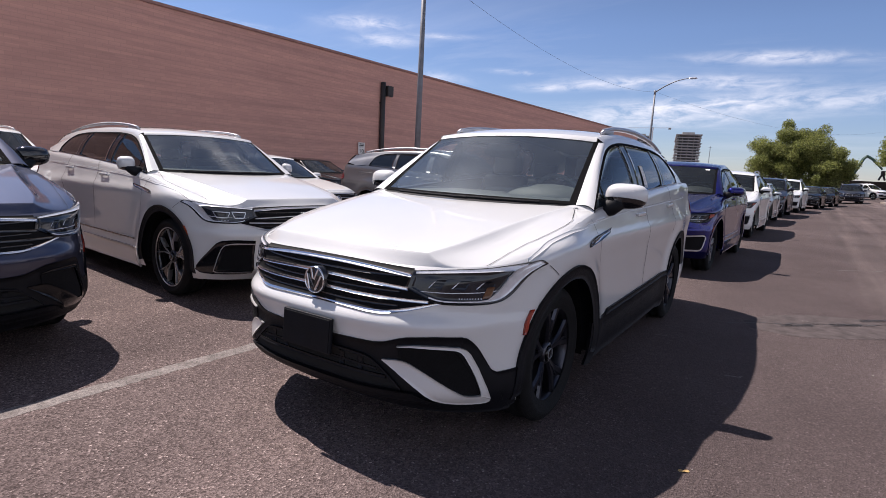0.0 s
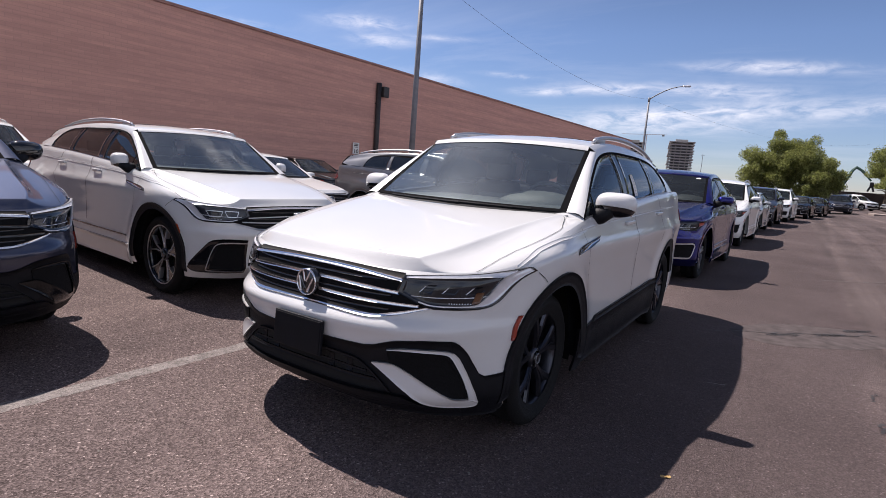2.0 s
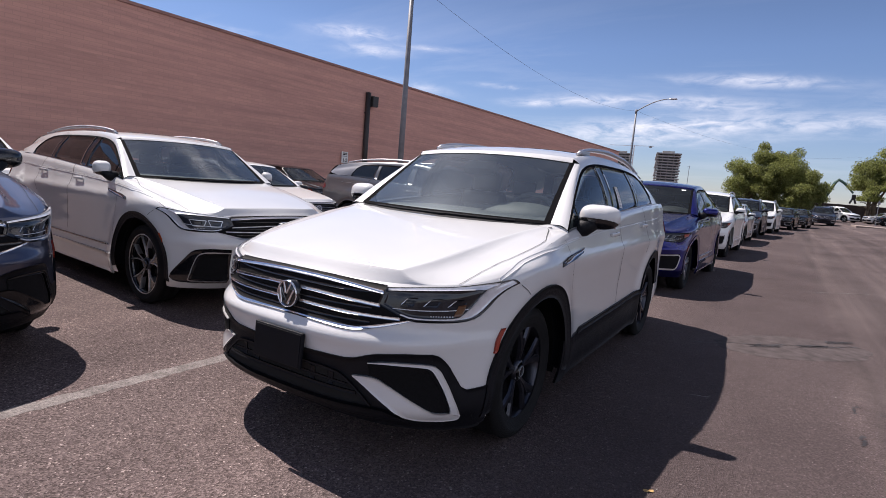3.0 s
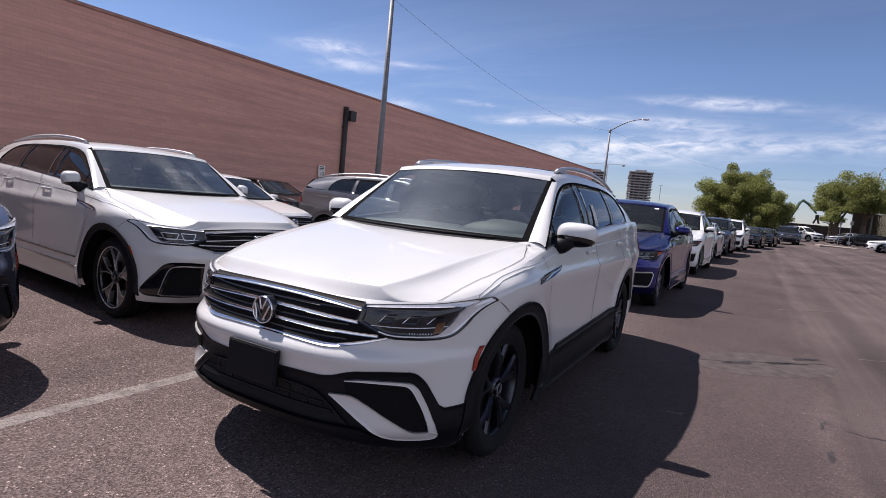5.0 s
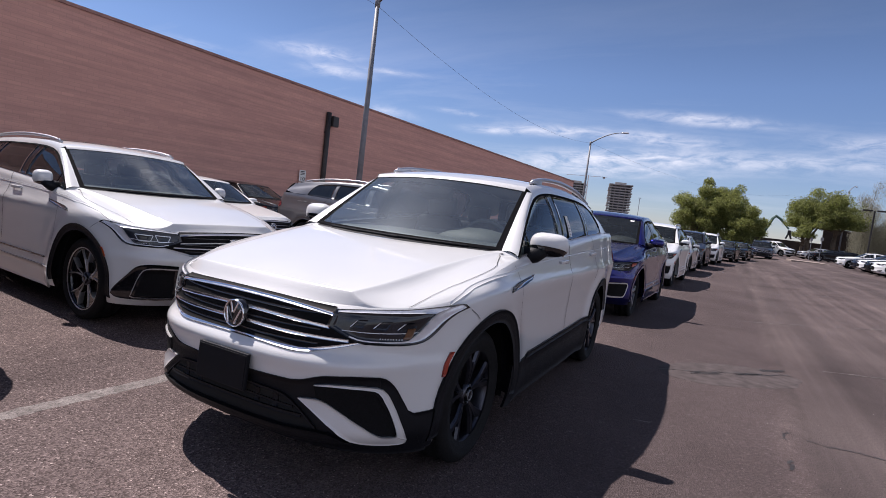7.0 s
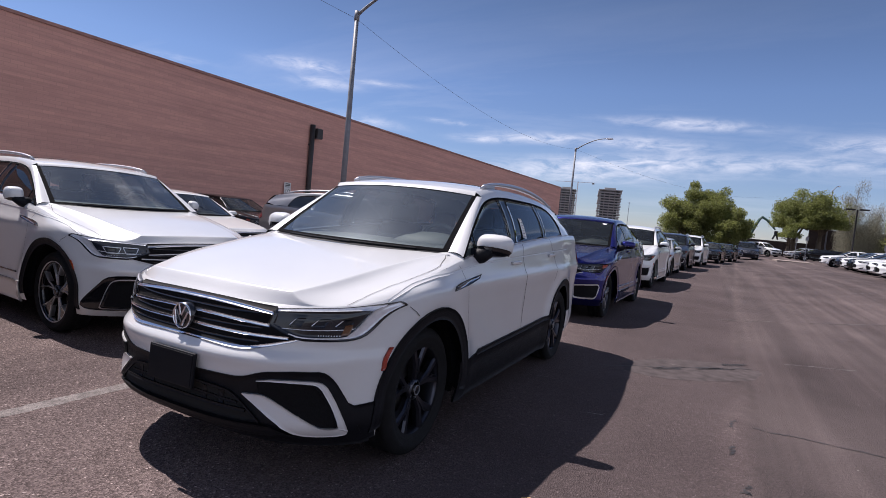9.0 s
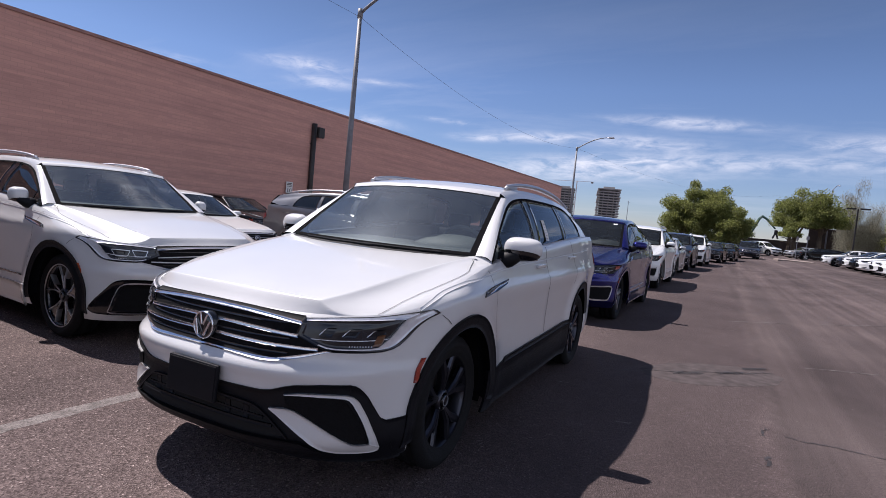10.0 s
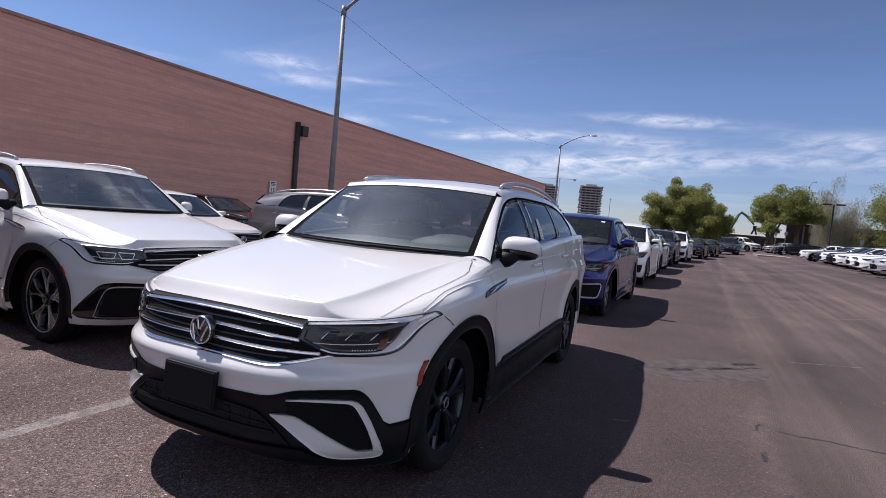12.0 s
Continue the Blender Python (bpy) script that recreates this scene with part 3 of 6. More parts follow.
def skin_off(q, z, d):
    e = 0.004
    a, b = skin(q + e, z) - skin(q - e if q > e else q, z), skin(q, z + e) - skin(q, z - e)
    n = a.cross(b)
    if n.length < 1e-9:
        n = Vector((0, -1, 0))
    n.normalize()
    return skin(q, z) + n * d


HQ0, HQ1 = q_x(0.62, 0.89), q_y(0.36, 1.10)
bevel_rear = pchip([(0, 0), (0.07, 0.19), (0.20, 0.46), (0.38, 0.60), (0.60, 0.66), (0.78, 0.71), (0.90, 0.81), (1, 1)])
bevel_front = pchip([(0, 0), (0.2, 0.32), (0.5, 0.66), (0.8, 0.90), (1, 1)])
lip_drop = pchip([(0.0, 1.0), (0.022, 0.60), (0.045, 0.17), (0.060, 0.0), (1.2, 0.0)])


def hood_edge(q):
    return skin(q, edge_z(outline(q, 0.92)[1]))


crease_x = pchip([(-0.85, 0.468), (-0.78, 0.490), (-0.6, 0.548), (-0.14, 0.618), (0.17, 0.672), (0.36, 0.715)])


@functools.lru_cache(None)
def hood_crease(r):
    lo, hi = 0.4, 0.98
    for _ in range(24):
        a = (lo + hi) / 2
        x, y, F, S = hood_xy(r, a)
        lo, hi = (a, hi) if x < crease_x(y) else (lo, a)
    return lo


def hood_xy(r, a):
    F, S = hood_edge(a * HQ0), hood_edge(HQ0 + (HQ1 - HQ0) * r)
    F1, S1 = hood_edge(HQ0), hood_edge(HQ1)
    n0, c0 = hood_edge(0).y, 0.36 - 0.145
    cx, cy = a * S1.x, 0.36 - 0.145 * (1 - a * a)
    x = (1 - r) * F.x + r * cx + a * S.x - ((1 - r) * a * F1.x + r * a * S1.x)
    y = (1 - r) * F.y + r * cy + (1 - a) * (n0 * (1 - r) + r * c0) + a * S.y - ((1 - r) * ((1 - a) * n0 + a * F1.y) + r * ((1 - a) * c0 + a * S1.y))
    return x, y, F, S


def hood_st(r, s):
    """The hood: r runs from the nose to the cowl, s across. A flat sheet with a crease along each side, a bevel outside it and a short lip over the grille."""
    a = abs(s)
    x, y, F, S = hood_xy(r, a)
    P = hood_z(y) - (0.010 + 0.022 * max(0.0, 1 - r) ** 2) * a * a
    sc = hood_crease(r)
    u = max(0.0, (a - sc) / (1 - sc))
    k = max(0.0, min(1.0, (r - 0.12) / 0.35))
    g = bevel_front(u) * (1 - k) + bevel_rear(u) * k
    return Vector((math.copysign(x, s), y, P - max((P - S.z) * g, (P - F.z) * lip_drop(r))))


def hood_find(x, y):
    """Where on the hood sheet, as (r, s), a place of the plan lies."""
    r, s = (y + 0.85) / 1.2, 0.9
    for _ in range(14):
        a, b, c = hood_st(r, s), hood_st(r + 0.004, s), hood_st(r, s - 0.004)
        j = np.array([[(b.x - a.x) / 0.004, (a.x - c.x) / 0.004], [(b.y - a.y) / 0.004, (a.y - c.y) / 0.004]])
        dr, ds = np.linalg.solve(j, [x - a.x, y - a.y])
        r, s = min(0.99, max(0.01, r + 0.7 * dr)), min(0.998, max(0.5, s + 0.7 * ds))
    return r, s


def smooth_line(pts, rounds=2):
    """Rounds the corners of a row of points, keeping its ends."""
    P = [tuple(map(float, p)) for p in pts]
    if len(P) < 3 or len(P) > 14:
        return P
    for _ in range(rounds):
        Q = [P[0]]
        for a, b in zip(P[:-1], P[1:]):
            Q.append(tuple(u * 0.75 + v * 0.25 for u, v in zip(a, b)))
            Q.append(tuple(u * 0.25 + v * 0.75 for u, v in zip(a, b)))
        Q.append(P[-1])
        P = Q
    return P


def band(lo, hi, d, n=24, m=6, thick=0.012, side=1, surf=None, rounds=2):
    """A raised panel on the skin between two rows of (q, z) points, d proud, with a rim that goes down by thick."""
    surf = surf or skin_off
    A, B = along(smooth_line(lo, rounds), n), along(smooth_line(hi, rounds), n)
    verts, faces = [], grid_faces(n, m)
    for a, b in zip(A, B):
        for k in range(m):
            f = k / (m - 1)
            q, z = a * (1 - f) + b * f
            v = surf(q, z, d)
            verts.append((v.x * side, v.y, v.z))
    ring = [i * m for i in range(n)] + [(n - 1) * m + k for k in range(1, m)] + [i * m + m - 1 for i in range(n - 2, -1, -1)] + [k for k in range(m - 2, 0, -1)]
    base = len(verts)
    for r in ring:
        i, k = divmod(r, m)
        f = k / (m - 1)
        q, z = A[i] * (1 - f) + B[i] * f
        v = surf(q, z, d - thick)
        verts.append((v.x * side, v.y, v.z))
    for k in range(len(ring)):
        k2 = (k + 1) % len(ring)
        faces.append((ring[k], base + k, base + k2, ring[k2]))
    if side > 0:
        faces = [f[::-1] for f in faces]
    return verts, faces


def band_full(lo, hi, d, n=40, m=6, thick=0.012):
    """A panel across the nose, mirrored about the middle: rows run from the middle outwards."""
    lo2 = [(-q, z) for q, z in reversed(lo)] + list(lo[1:])
    hi2 = [(-q, z) for q, z in reversed(hi)] + list(hi[1:])

    def surf(q, z, dd):
        v = skin_off(abs(q), z, dd)
        return Vector((math.copysign(v.x, q) if q else v.x, v.y, v.z))
    return band(lo2, hi2, d, n, m, thick, 1, surf)


def side_glass(y, z, d=0.0):
    """The cabin's side above the belt line."""
    zb, zr = edge_z(y), roof_z(y)
    f = max(-0.1, min(1.1, (z - zb) / (zr - zb)))
    bx = skin(q_y(y), zb - 0.001).x
    return Vector((bx + (roof_x(y) - bx) * f + 0.030 * math.sin(math.pi * max(0, min(1, f))) + d, y, z + d * 0.45))


def glass_surf(y, z, d):
    return side_glass(y, z, d)


def ws_point(x, t, d=0.0):
    """The windscreen: x across as a share (-1 to 1), t from the cowl to the roof."""
    xb, xt = 0.694, 0.618
    y0, z0 = 0.215 + 0.145 * x * x, 1.142
    y1, z1 = 0.808 + 0.085 * x * x, 1.560 - 0.030 * x * x
    b = 0.004 * math.sin(math.pi * t) * (1 - 0.5 * x * x)
    return Vector((x * (xb + (xt - xb) * t), y0 + (y1 - y0) * t - b * 0.6 - d * 0.58, z0 + (z1 - z0) * t + b * 0.8 + d * 0.81))


def ws_band(x0, x1, t0, t1, d, n=24, m=8):
    return [ws_point(x0 + (x1 - x0) * i / (n - 1), t0 + (t1 - t0) * k / (m - 1), d) for i in range(n) for k in range(m)], [f[::-1] for f in grid_faces(n, m)]


def ruled(c1, c2, n=24, m=4, bulge=0.0, side=1, flip=False):
    A, B = along(c1, n), along(c2, n)
    verts = []
    for a, b in zip(A, B):
        for k in range(m):
            f = k / (m - 1)
            v = a * (1 - f) + b * f
            s = bulge * math.sin(math.pi * f)
            verts.append(((v[0] + s * 0.7) * side, v[1], v[2] + s * 0.7))
    faces = grid_faces(n, m)
    if (side < 0) != flip:
        faces = [f[::-1] for f in faces]
    return verts, faces


def dlo_top(y):
    return DLO(y)


DLO = pchip([(0.36, 1.118), (0.54, 1.252), (0.74, 1.378), (0.91, 1.472), (1.07, 1.524), (1.3, 1.550), (1.5, 1.556), (2.1, 1.558), (2.45, 1.547), (2.66, 1.520), (2.77, 1.455), (2.85, 1.310)])


def wheel(style, parent, at, side, tyre_r=AZ, detail=1):
    """Tyre, rim, spokes, hub cap, brake disc. The outer face looks along +x * side."""
    w = new("wheel")
    w.parent = parent
    w.matrix_basis = Matrix.Translation(at) @ pose(0, 0, 0, 0, 0, 0 if side > 0 else 180)
    R, rr = tyre_r, {"main": 0.258, "sport": 0.272}.get(style, 0.262)
    sw = R - rr
    seg = 56 if detail else 28
    prof = [(rr - 0.012, -0.10), (rr + 0.012, -0.112), (rr + 0.4 * sw, -0.120), (R - 0.38 * sw, -0.118), (R - 0.012, -0.100), (R - 0.002, -0.085)]
    for k, a in enumerate((-0.066, -0.058, -0.024, -0.018, 0.018, 0.024, 0.058, 0.066)):
        prof.append((R - (0.009 if k % 4 in (1, 2) else 0.0), a))
    prof += [(R - 0.002, 0.085), (R - 0.012, 0.100), (R - 0.38 * sw, 0.118), (rr + 0.46 * sw, 0.121), (rr + 0.42 * sw, 0.117), (rr + 0.17 * sw, 0.114), (rr + 0.012, 0.110), (rr - 0.012, 0.098)]
    part("tyre", lathe(prof, seg), RUBBER, w, "", True)
    rim = part("rim", lathe([(rr + 0.006, 0.104), (rr + 0.010, 0.098), (rr - 0.004, 0.092), (rr - 0.014, 0.07), (rr - 0.020, 0.0), (rr - 0.024, -0.09), (rr - 0.06, -0.095)], seg), GLOSSBLK if style == "sport" else ALLOY_DK, w, "", True)
    if style == "sport":
        part("rim_lip", lathe([(rr + 0.006, 0.1045), (rr + 0.009, 0.1065), (rr - 0.002, 0.1065), (rr - 0.006, 0.099)], seg), ALLOY, rim, "machined silver lip", True)
    part("brake_disc", lathe([(0.07, 0.02), (0.165, 0.02), (0.165, -0.01), (0.07, -0.01)], seg // 2), DISC, w)
    part("inner_drum", lathe([(0.0, -0.05), (rr - 0.02, -0.06)], seg // 2), LINER, w)
    ns = 5
    for k in range(ns):
        t = 2 * math.pi * k / ns + 0.3
        if style == "main":
            pairs = ((-0.27, 0.013, 0.026), (0.27, 0.013, 0.026), (0.0, 0.010, 0.006))
        elif style == "sport":
            pairs = ((-0.30, 0.007, 0.008), (0.30, 0.007, 0.008))
        else:
            pairs = ((-0.10, 0.020, 0.020), (0.10, 0.020, 0.020))
        bms = []
        for da, w0, w1 in pairs:
            bm = bmesh.new()
            inner, outer = 0.045, rr - (0.004 if style != "main" or da else 0.075)
            dep = 0.086
            ring = []
            for r, ww, x in ((inner, w0, 0.072), (0.5 * (inner + outer), 0.5 * (w0 + w1), dep), (outer, w1, 0.092)):
                a = t + da * (r - inner) / (rr - inner)
                cy, cz = math.cos(a), math.sin(a)
                ty, tz = -cz, cy
                ring.append([bm.verts.new((x - dz, r * cy + ty * ww * s, r * cz + tz * ww * s)) for s, dz in ((-1, 0.014), (-0.55, 0), (0.55, 0), (1, 0.014), (0.8, 0.045), (-0.8, 0.045))])
            for A, B in zip(ring, ring[1:]):
                for j in range(6):
                    bm.faces.new((A[j], A[(j + 1) % 6], B[(j + 1) % 6], B[j]))
            bm.faces.new(ring[0])
            bm.faces.new(ring[-1])
            bmesh.ops.recalc_face_normals(bm, faces=bm.faces)
            bms.append(bm)
        if style == "sport":
            bm = bmesh.new()
            ring = []
            for r, ww, x in ((0.04, 0.026, 0.068), (0.5 * (0.04 + rr), 0.030, 0.078), (rr - 0.004, 0.046, 0.084)):
                cy, cz = math.cos(t), math.sin(t)
                ring.append([bm.verts.new((x - dz, r * cy - cz * ww * s, r * cz + cy * ww * s)) for s, dz in ((-1, 0.0), (1, 0.0), (0.9, 0.04), (-0.9, 0.04))])
            for A, B in zip(ring, ring[1:]):
                for j in range(4):
                    bm.faces.new((A[j], A[(j + 1) % 4], B[(j + 1) % 4], B[j]))
            bm.faces.new(ring[0])
            bm.faces.new(ring[-1])
            bmesh.ops.recalc_face_normals(bm, faces=bm.faces)
            part("spoke_web", bm, GLOSSBLK, w)
        part("spoke", joined(*bms), ALLOY_DK if style == "main" else ALLOY, w)
    part("hub", lathe([(0.062, 0.055), (0.060, 0.074), (0.045, 0.080)], 24), ALLOY_DK, w, "", True)
    part("hub_cap", lathe([(0.034, 0.080), (0.033, 0.088), (0.026, 0.091), (0.0, 0.091)], 24), GLOSSBLK, w, "", True)
    part("hub_ring", lathe([(0.030, 0.0895), (0.029, 0.094), (0.026, 0.094), (0.025, 0.0895)], 24), STEELPOLE, w, "", True)
    for k in range(5):
        a = 2 * math.pi * k / 5
        bm = lathe([(0.0, 0.078), (0.008, 0.078), (0.009, 0.068)], 6)
        bmesh.ops.translate(bm, vec=(0, 0.048 * math.cos(a), 0.048 * math.sin(a)), verts=bm.verts)
        part("wheel_bolt", bm, STEELPOLE, w)
    return w


def badge(parent, y, z, r=0.062, mat=GLOSSBLK):
    bm = lathe([(0.0, 0.012), (r * 0.86, 0.010), (r, 0.004), (r, -0.03)], 40)
    mm = Matrix.Translation((0, y, z)) @ pose(0, 0, 0, -8, 0, -90)
    bmesh.ops.transform(bm, matrix=mm, verts=bm.verts)
    p = part("badge", bm, mat, parent, "round black badge with a silver ring", True)
    bm = lathe([(r * 0.98, 0.004), (r * 0.99, 0.012), (r * 0.91, 0.014), (r * 0.90, 0.006)], 40)
    bmesh.ops.transform(bm, matrix=mm, verts=bm.verts)
    part("badge_ring", bm, CHROME, p, "", True)
    for x, zz, a, ln in ((-0.014, 0.026, -22, 0.054), (0.014, 0.026, 22, 0.054), (-0.032, -0.012, -22, 0.074), (0.032, -0.012, 22, 0.074)):
        bm = rbox((0.010, 0.008, ln), (x, -0.012, zz), 0.002, (0, a, 0), 1)
        bmesh.ops.transform(bm, matrix=Matrix.Translation((0, y - 0.002, z)) @ pose(0, 0, 0, -8), verts=bm.verts)
        part("badge_bar", bm, CHROME, p)


def mirror(parent, paint_, side, black=False, wide=0.122, high=0.074, root_x=0.843, cut=1.172):
    """Door mirror: painted cap over a black foot and rim, with a turn lamp line."""
    cap = bmesh.new()
    bmesh.ops.create_uvsphere(cap, u_segments=28, v_segments=16, radius=1)
    for v in cap.verts:
        x, y, z = v.co
        sx = math.copysign(abs(x) ** 0.62, x)
        sz = math.copysign(abs(z) ** 0.72, z)
        taper_ = 1.0 - 0.18 * (sx + 1) / 2
        v.co = ((root_x + wide * (1 + sx)) * side, 0.605 + (0.075 * y if y < 0 else 0.035 * y) + 0.03 * (sx + 1) / 2, 1.118 + high * (1 + sz * taper_) + 0.005 * sx)
    bot = cap.copy()
    bmesh.ops.bisect_plane(cap, geom=cap.verts[:] + cap.edges[:] + cap.faces[:], plane_co=(0, 0.55, cut), plane_no=(0, 0.3, 1), clear_inner=True)
    bmesh.ops.bisect_plane(bot, geom=bot.verts[:] + bot.edges[:] + bot.faces[:], plane_co=(0, 0.55, cut - 0.002), plane_no=(0, 0.3, 1), clear_outer=True)
    mp = part("mirror", cap, GLOSSBLK if black else paint_, parent, "", True)
    part("mirror_base", bot, GLOSSBLK, mp, "black lower half", True)
    part("mirror_foot", tube([(0.80 * side, 0.56, 1.120), (0.86 * side, 0.575, 1.135), (0.92 * side, 0.590, 1.175)], [0.058, 0.052, 0.040], 12), PLASTIC, mp, "", True)
    part("mirror_glass", rbox((wide * 1.55, 0.006, 0.10), ((root_x + wide) * side, 0.652, 1.19), 0.003), CHROME, mp)


def seam(parent, pts, width=0.004, d=0.003, side=1, surf=None, name="panel_gap", mat=None):
    """A shut line: a narrow dark strip along (q, z) points of the skin."""
    surf = surf or skin_off
    P = along(pts, 30)
    verts = []
    for i, (q, z) in enumerate(P):
        a, b = P[max(0, i - 1)], P[min(len(P) - 1, i + 1)]
        t = np.array([b[0] - a[0], b[1] - a[1]])
        t /= max(1e-9, np.linalg.norm(t))
        nx, nz = -t[1] * width / 2, t[0] * width / 2
        for s in (-1, 1):
            v = surf(q + nx * s, z + nz * s, d)
            verts.append((v.x * side, v.y, v.z))
    ob_mesh(name, verts, [f if side < 0 else f[::-1] for f in grid_faces(len(P), 2)], mat or GAP, parent)


def flank(parent, pts_lo, pts_hi, d, mat, name, label="", n=30, m=5, thick=0.014, sides=(1, -1)):
    for s in sides:
        lo = [(q_y(y, z), z) for y, z in pts_lo]
        hi = [(q_y(y, z), z) for y, z in pts_hi]
        v, f = band(lo, hi, d, n, m, thick, s)
        ob_mesh(name, v, f, mat, parent, label)


def arch_ring(parent, at, r0, r1, d, mat, name="arch_trim", a0=-12, a1=192):
    """Trim round a wheel opening, on both flanks."""
    n = 40
    (ya, za), lo, hi = at, [], []
    for k in range(n):
        a = radians(a0 + (a1 - a0) * k / (n - 1))
        lo.append((ya + r0 * math.cos(a), za + r0 * math.sin(a)))
        hi.append((ya + r1 * math.cos(a), za + r1 * math.sin(a)))
    for s in (1, -1):
        v, f = band([(q_y(y, z), z) for y, z in lo], [(q_y(y, z), z) for y, z in hi], d, n, 4, 0.085, s)
        ob_mesh(name, v, [t[::-1] for t in f], mat, parent)


def dome(at, half):
    """A rounded hump, as over a car's dials."""
    bm = bmesh.new()
    bmesh.ops.create_uvsphere(bm, u_segments=24, v_segments=12, radius=1.0)
    bmesh.ops.scale(bm, vec=half, verts=bm.verts)
    bmesh.ops.translate(bm, vec=at, verts=bm.verts)
    return bm


def car(name, m, paint_, label, style="main", wheels="main", warp=None, res=0.03, detail=1, rails=True, lower=None, group=""):
    """A five-door car built about its front axle: nose towards -y, driver's side +x."""
    root = empty(name, m, label, "car", group)
    lower = lower or paint_
    tint = PRIV
    # qs spaced evenly along the outline
    fine = np.linspace(0, QMAX, 1600)
    P = np.array([outline(q, 0.6) for q in fine])
    s = np.concatenate([[0], np.cumsum(np.hypot(*np.diff(P, axis=0).T))])
    ncol = int(s[-1] / res)
    qs = np.interp(np.linspace(0, s[-1], ncol), s, fine)
    nrow = max(12, int(1.0 / res))
    verts, keep = [], []
    for i, q in enumerate(qs):
        zt = edge_z(outline(q, 1.0)[1])
        for j in range(nrow):
            f = j / (nrow - 1)
            z = 0.235 + (zt - 0.235) * f
            v = skin(q, z)
            inside = False
            for ya, za in ARCHES:
                r = math.hypot(v.y - ya, v.z - za)
                if r < RIN and v.x > 0.5:
                    inside = True
                    if r > 1e-6:
                        yy, zz_ = ya + (v.y - ya) * RIN / r, za + (v.z - za) * RIN / r
                    else:
                        yy, zz_ = ya, za + RIN
                    if zz_ < 0.235:
                        zz_ = 0.235
                    v = skin(q_y(yy, zz_), zz_)
            verts.append(v)
            keep.append(not inside)
    faces = [f for f in grid_faces(ncol, nrow) if any(keep[k] for k in f)]
    n0 = len(verts)
    allv = [tuple(v) for v in verts] + [(-v.x, v.y, v.z) for v in verts]
    allf = [f[::-1] for f in faces] + [tuple(k + n0 for k in f) for f in faces]
    body = ob_mesh("body", allv, allf, paint_, root)
    # hood
    rs = [0.0, 0.010, 0.020, 0.030, 0.040, 0.048, 0.054, 0.058, 0.062, 0.070] + list(np.linspace(0.10, 1.0, 34))
    half = [-1, -0.96, -0.92, -0.86, -0.8, -0.7, -0.6, -0.45, -0.3, -0.18, -0.10, -0.04, 0.0]
    hv = []
    for r in rs:
        sc = hood_crease(r)
        cols = [-sc + (1 - sc) * h for h in half] + [sc * h for h in np.linspace(-0.985, 0.985, 27)] + [sc - (1 - sc) * h for h in reversed(half)]
        hv += [tuple(hood_st(r, c)) for c in cols]
    hood = ob_mesh("hood", hv, grid_faces(len(rs), 53), paint_, root)
    # cowl
    cw = []
    for k in range(21):
        x = -1 + 2 * k / 20
        cw.append((x * 0.745, 0.190 + 0.145 * x * x, 1.126))
    cw2 = [tuple(ws_point(-1 + 2 * k / 20, 0.03, -0.01)) for k in range(21)]
    v, f = ruled(cw, cw2, 21, 3)
    ob_mesh("cowl", v, [t[::-1] for t in f], PLASTIC, root)
    # windscreen and its black border
    v, f = ws_band(-1, 1, 0, 1, 0, 28, 14)
    wsg = ob_mesh("windscreen", v, f, WSGLASS if style in ("main", "sport") else WSDARK, root)
    for args in ((-1.0, -0.975, 0, 1), (0.975, 1.0, 0, 1), (-1, 1, 0, 0.04), (-1, 1, 0.990, 1.0)):
        v, f = ws_band(*args, 0.003, 20 if args[1] - args[0] > 1 else 3, 16 if args[3] - args[2] > 0.5 else 3)
        ob_mesh("windscreen_border", v, f, MATTEBLK, root)
    if detail:
        part("sensor_housing", rbox((0.24, 0.10, 0.05), tuple(ws_point(0, 0.88, -0.06)), 0.012, (36, 0, 0)), MATTEBLK, root)
        part("wiper", tube([tuple(ws_point(u, 0.0, 0.004)) for u in (-0.75, -0.4, 0.0, 0.1)], 0.007, 6), PLASTIC, root)
        part("wiper", tube([tuple(ws_point(u, 0.005, 0.004)) for u in (0.0, 0.3, 0.6, 0.75)], 0.007, 6), PLASTIC, root)
    # roof
    rv = []
    ys = np.concatenate([[0.808, 0.83], np.linspace(0.87, 3.50, 28)])
    NX = 19
    for i, y0 in enumerate(ys):
        for k in range(NX):
            x = -1 + 2 * k / (NX - 1)
            y = y0 + 0.085 * x * x * (1 - i / 29)
            e = roof_z(y + 0.0) + (0.002 if i else 0)
            z = e + 0.040 * (1 - abs(x) ** 2.2)
            if i == 0:
                p0 = ws_point(x, 1.0, 0.0)
                rv.append((p0.x, p0.y, p0.z))
                continue
            rv.append((x * (roof_x(y)), y, z))
    roof = ob_mesh("roof", rv, [f for f in grid_faces(30, NX)], paint_, root)
    if style == "main" or style == "sport":
        sv = []
        for i in range(14):
            y = 1.36 + 1.35 * i / 13
            for k in range(13):
                x = (-1 + 2 * k / 12) * 0.74
                sv.append((x * roof_x(y), y, roof_z(y) + 0.040 * (1 - abs(x) ** 2.2) + 0.005))
        ob_mesh("sunroof", sv, grid_faces(14, 13), GLOSSBLK, root, "dark glass sunroof panel")
    # pillars, roof sides
    for sd in (1, -1):
        ws_edge = [tuple(ws_point(1.0, t, 0.004)) for t in np.linspace(0, 1, 14)]
        dlo_front = [tuple(side_glass(y, dlo_top(y) + 0.004)) for y in np.linspace(0.36, 0.97, 14)]
        mid = [tuple(np.array(a) * 0.82 + np.array(b) * 0.18 + np.array((0.002, 0, 0.003))) for a, b in zip(ws_edge, dlo_front)]
        v, f = ruled(ws_edge, mid, 20, 3, 0.0, sd)
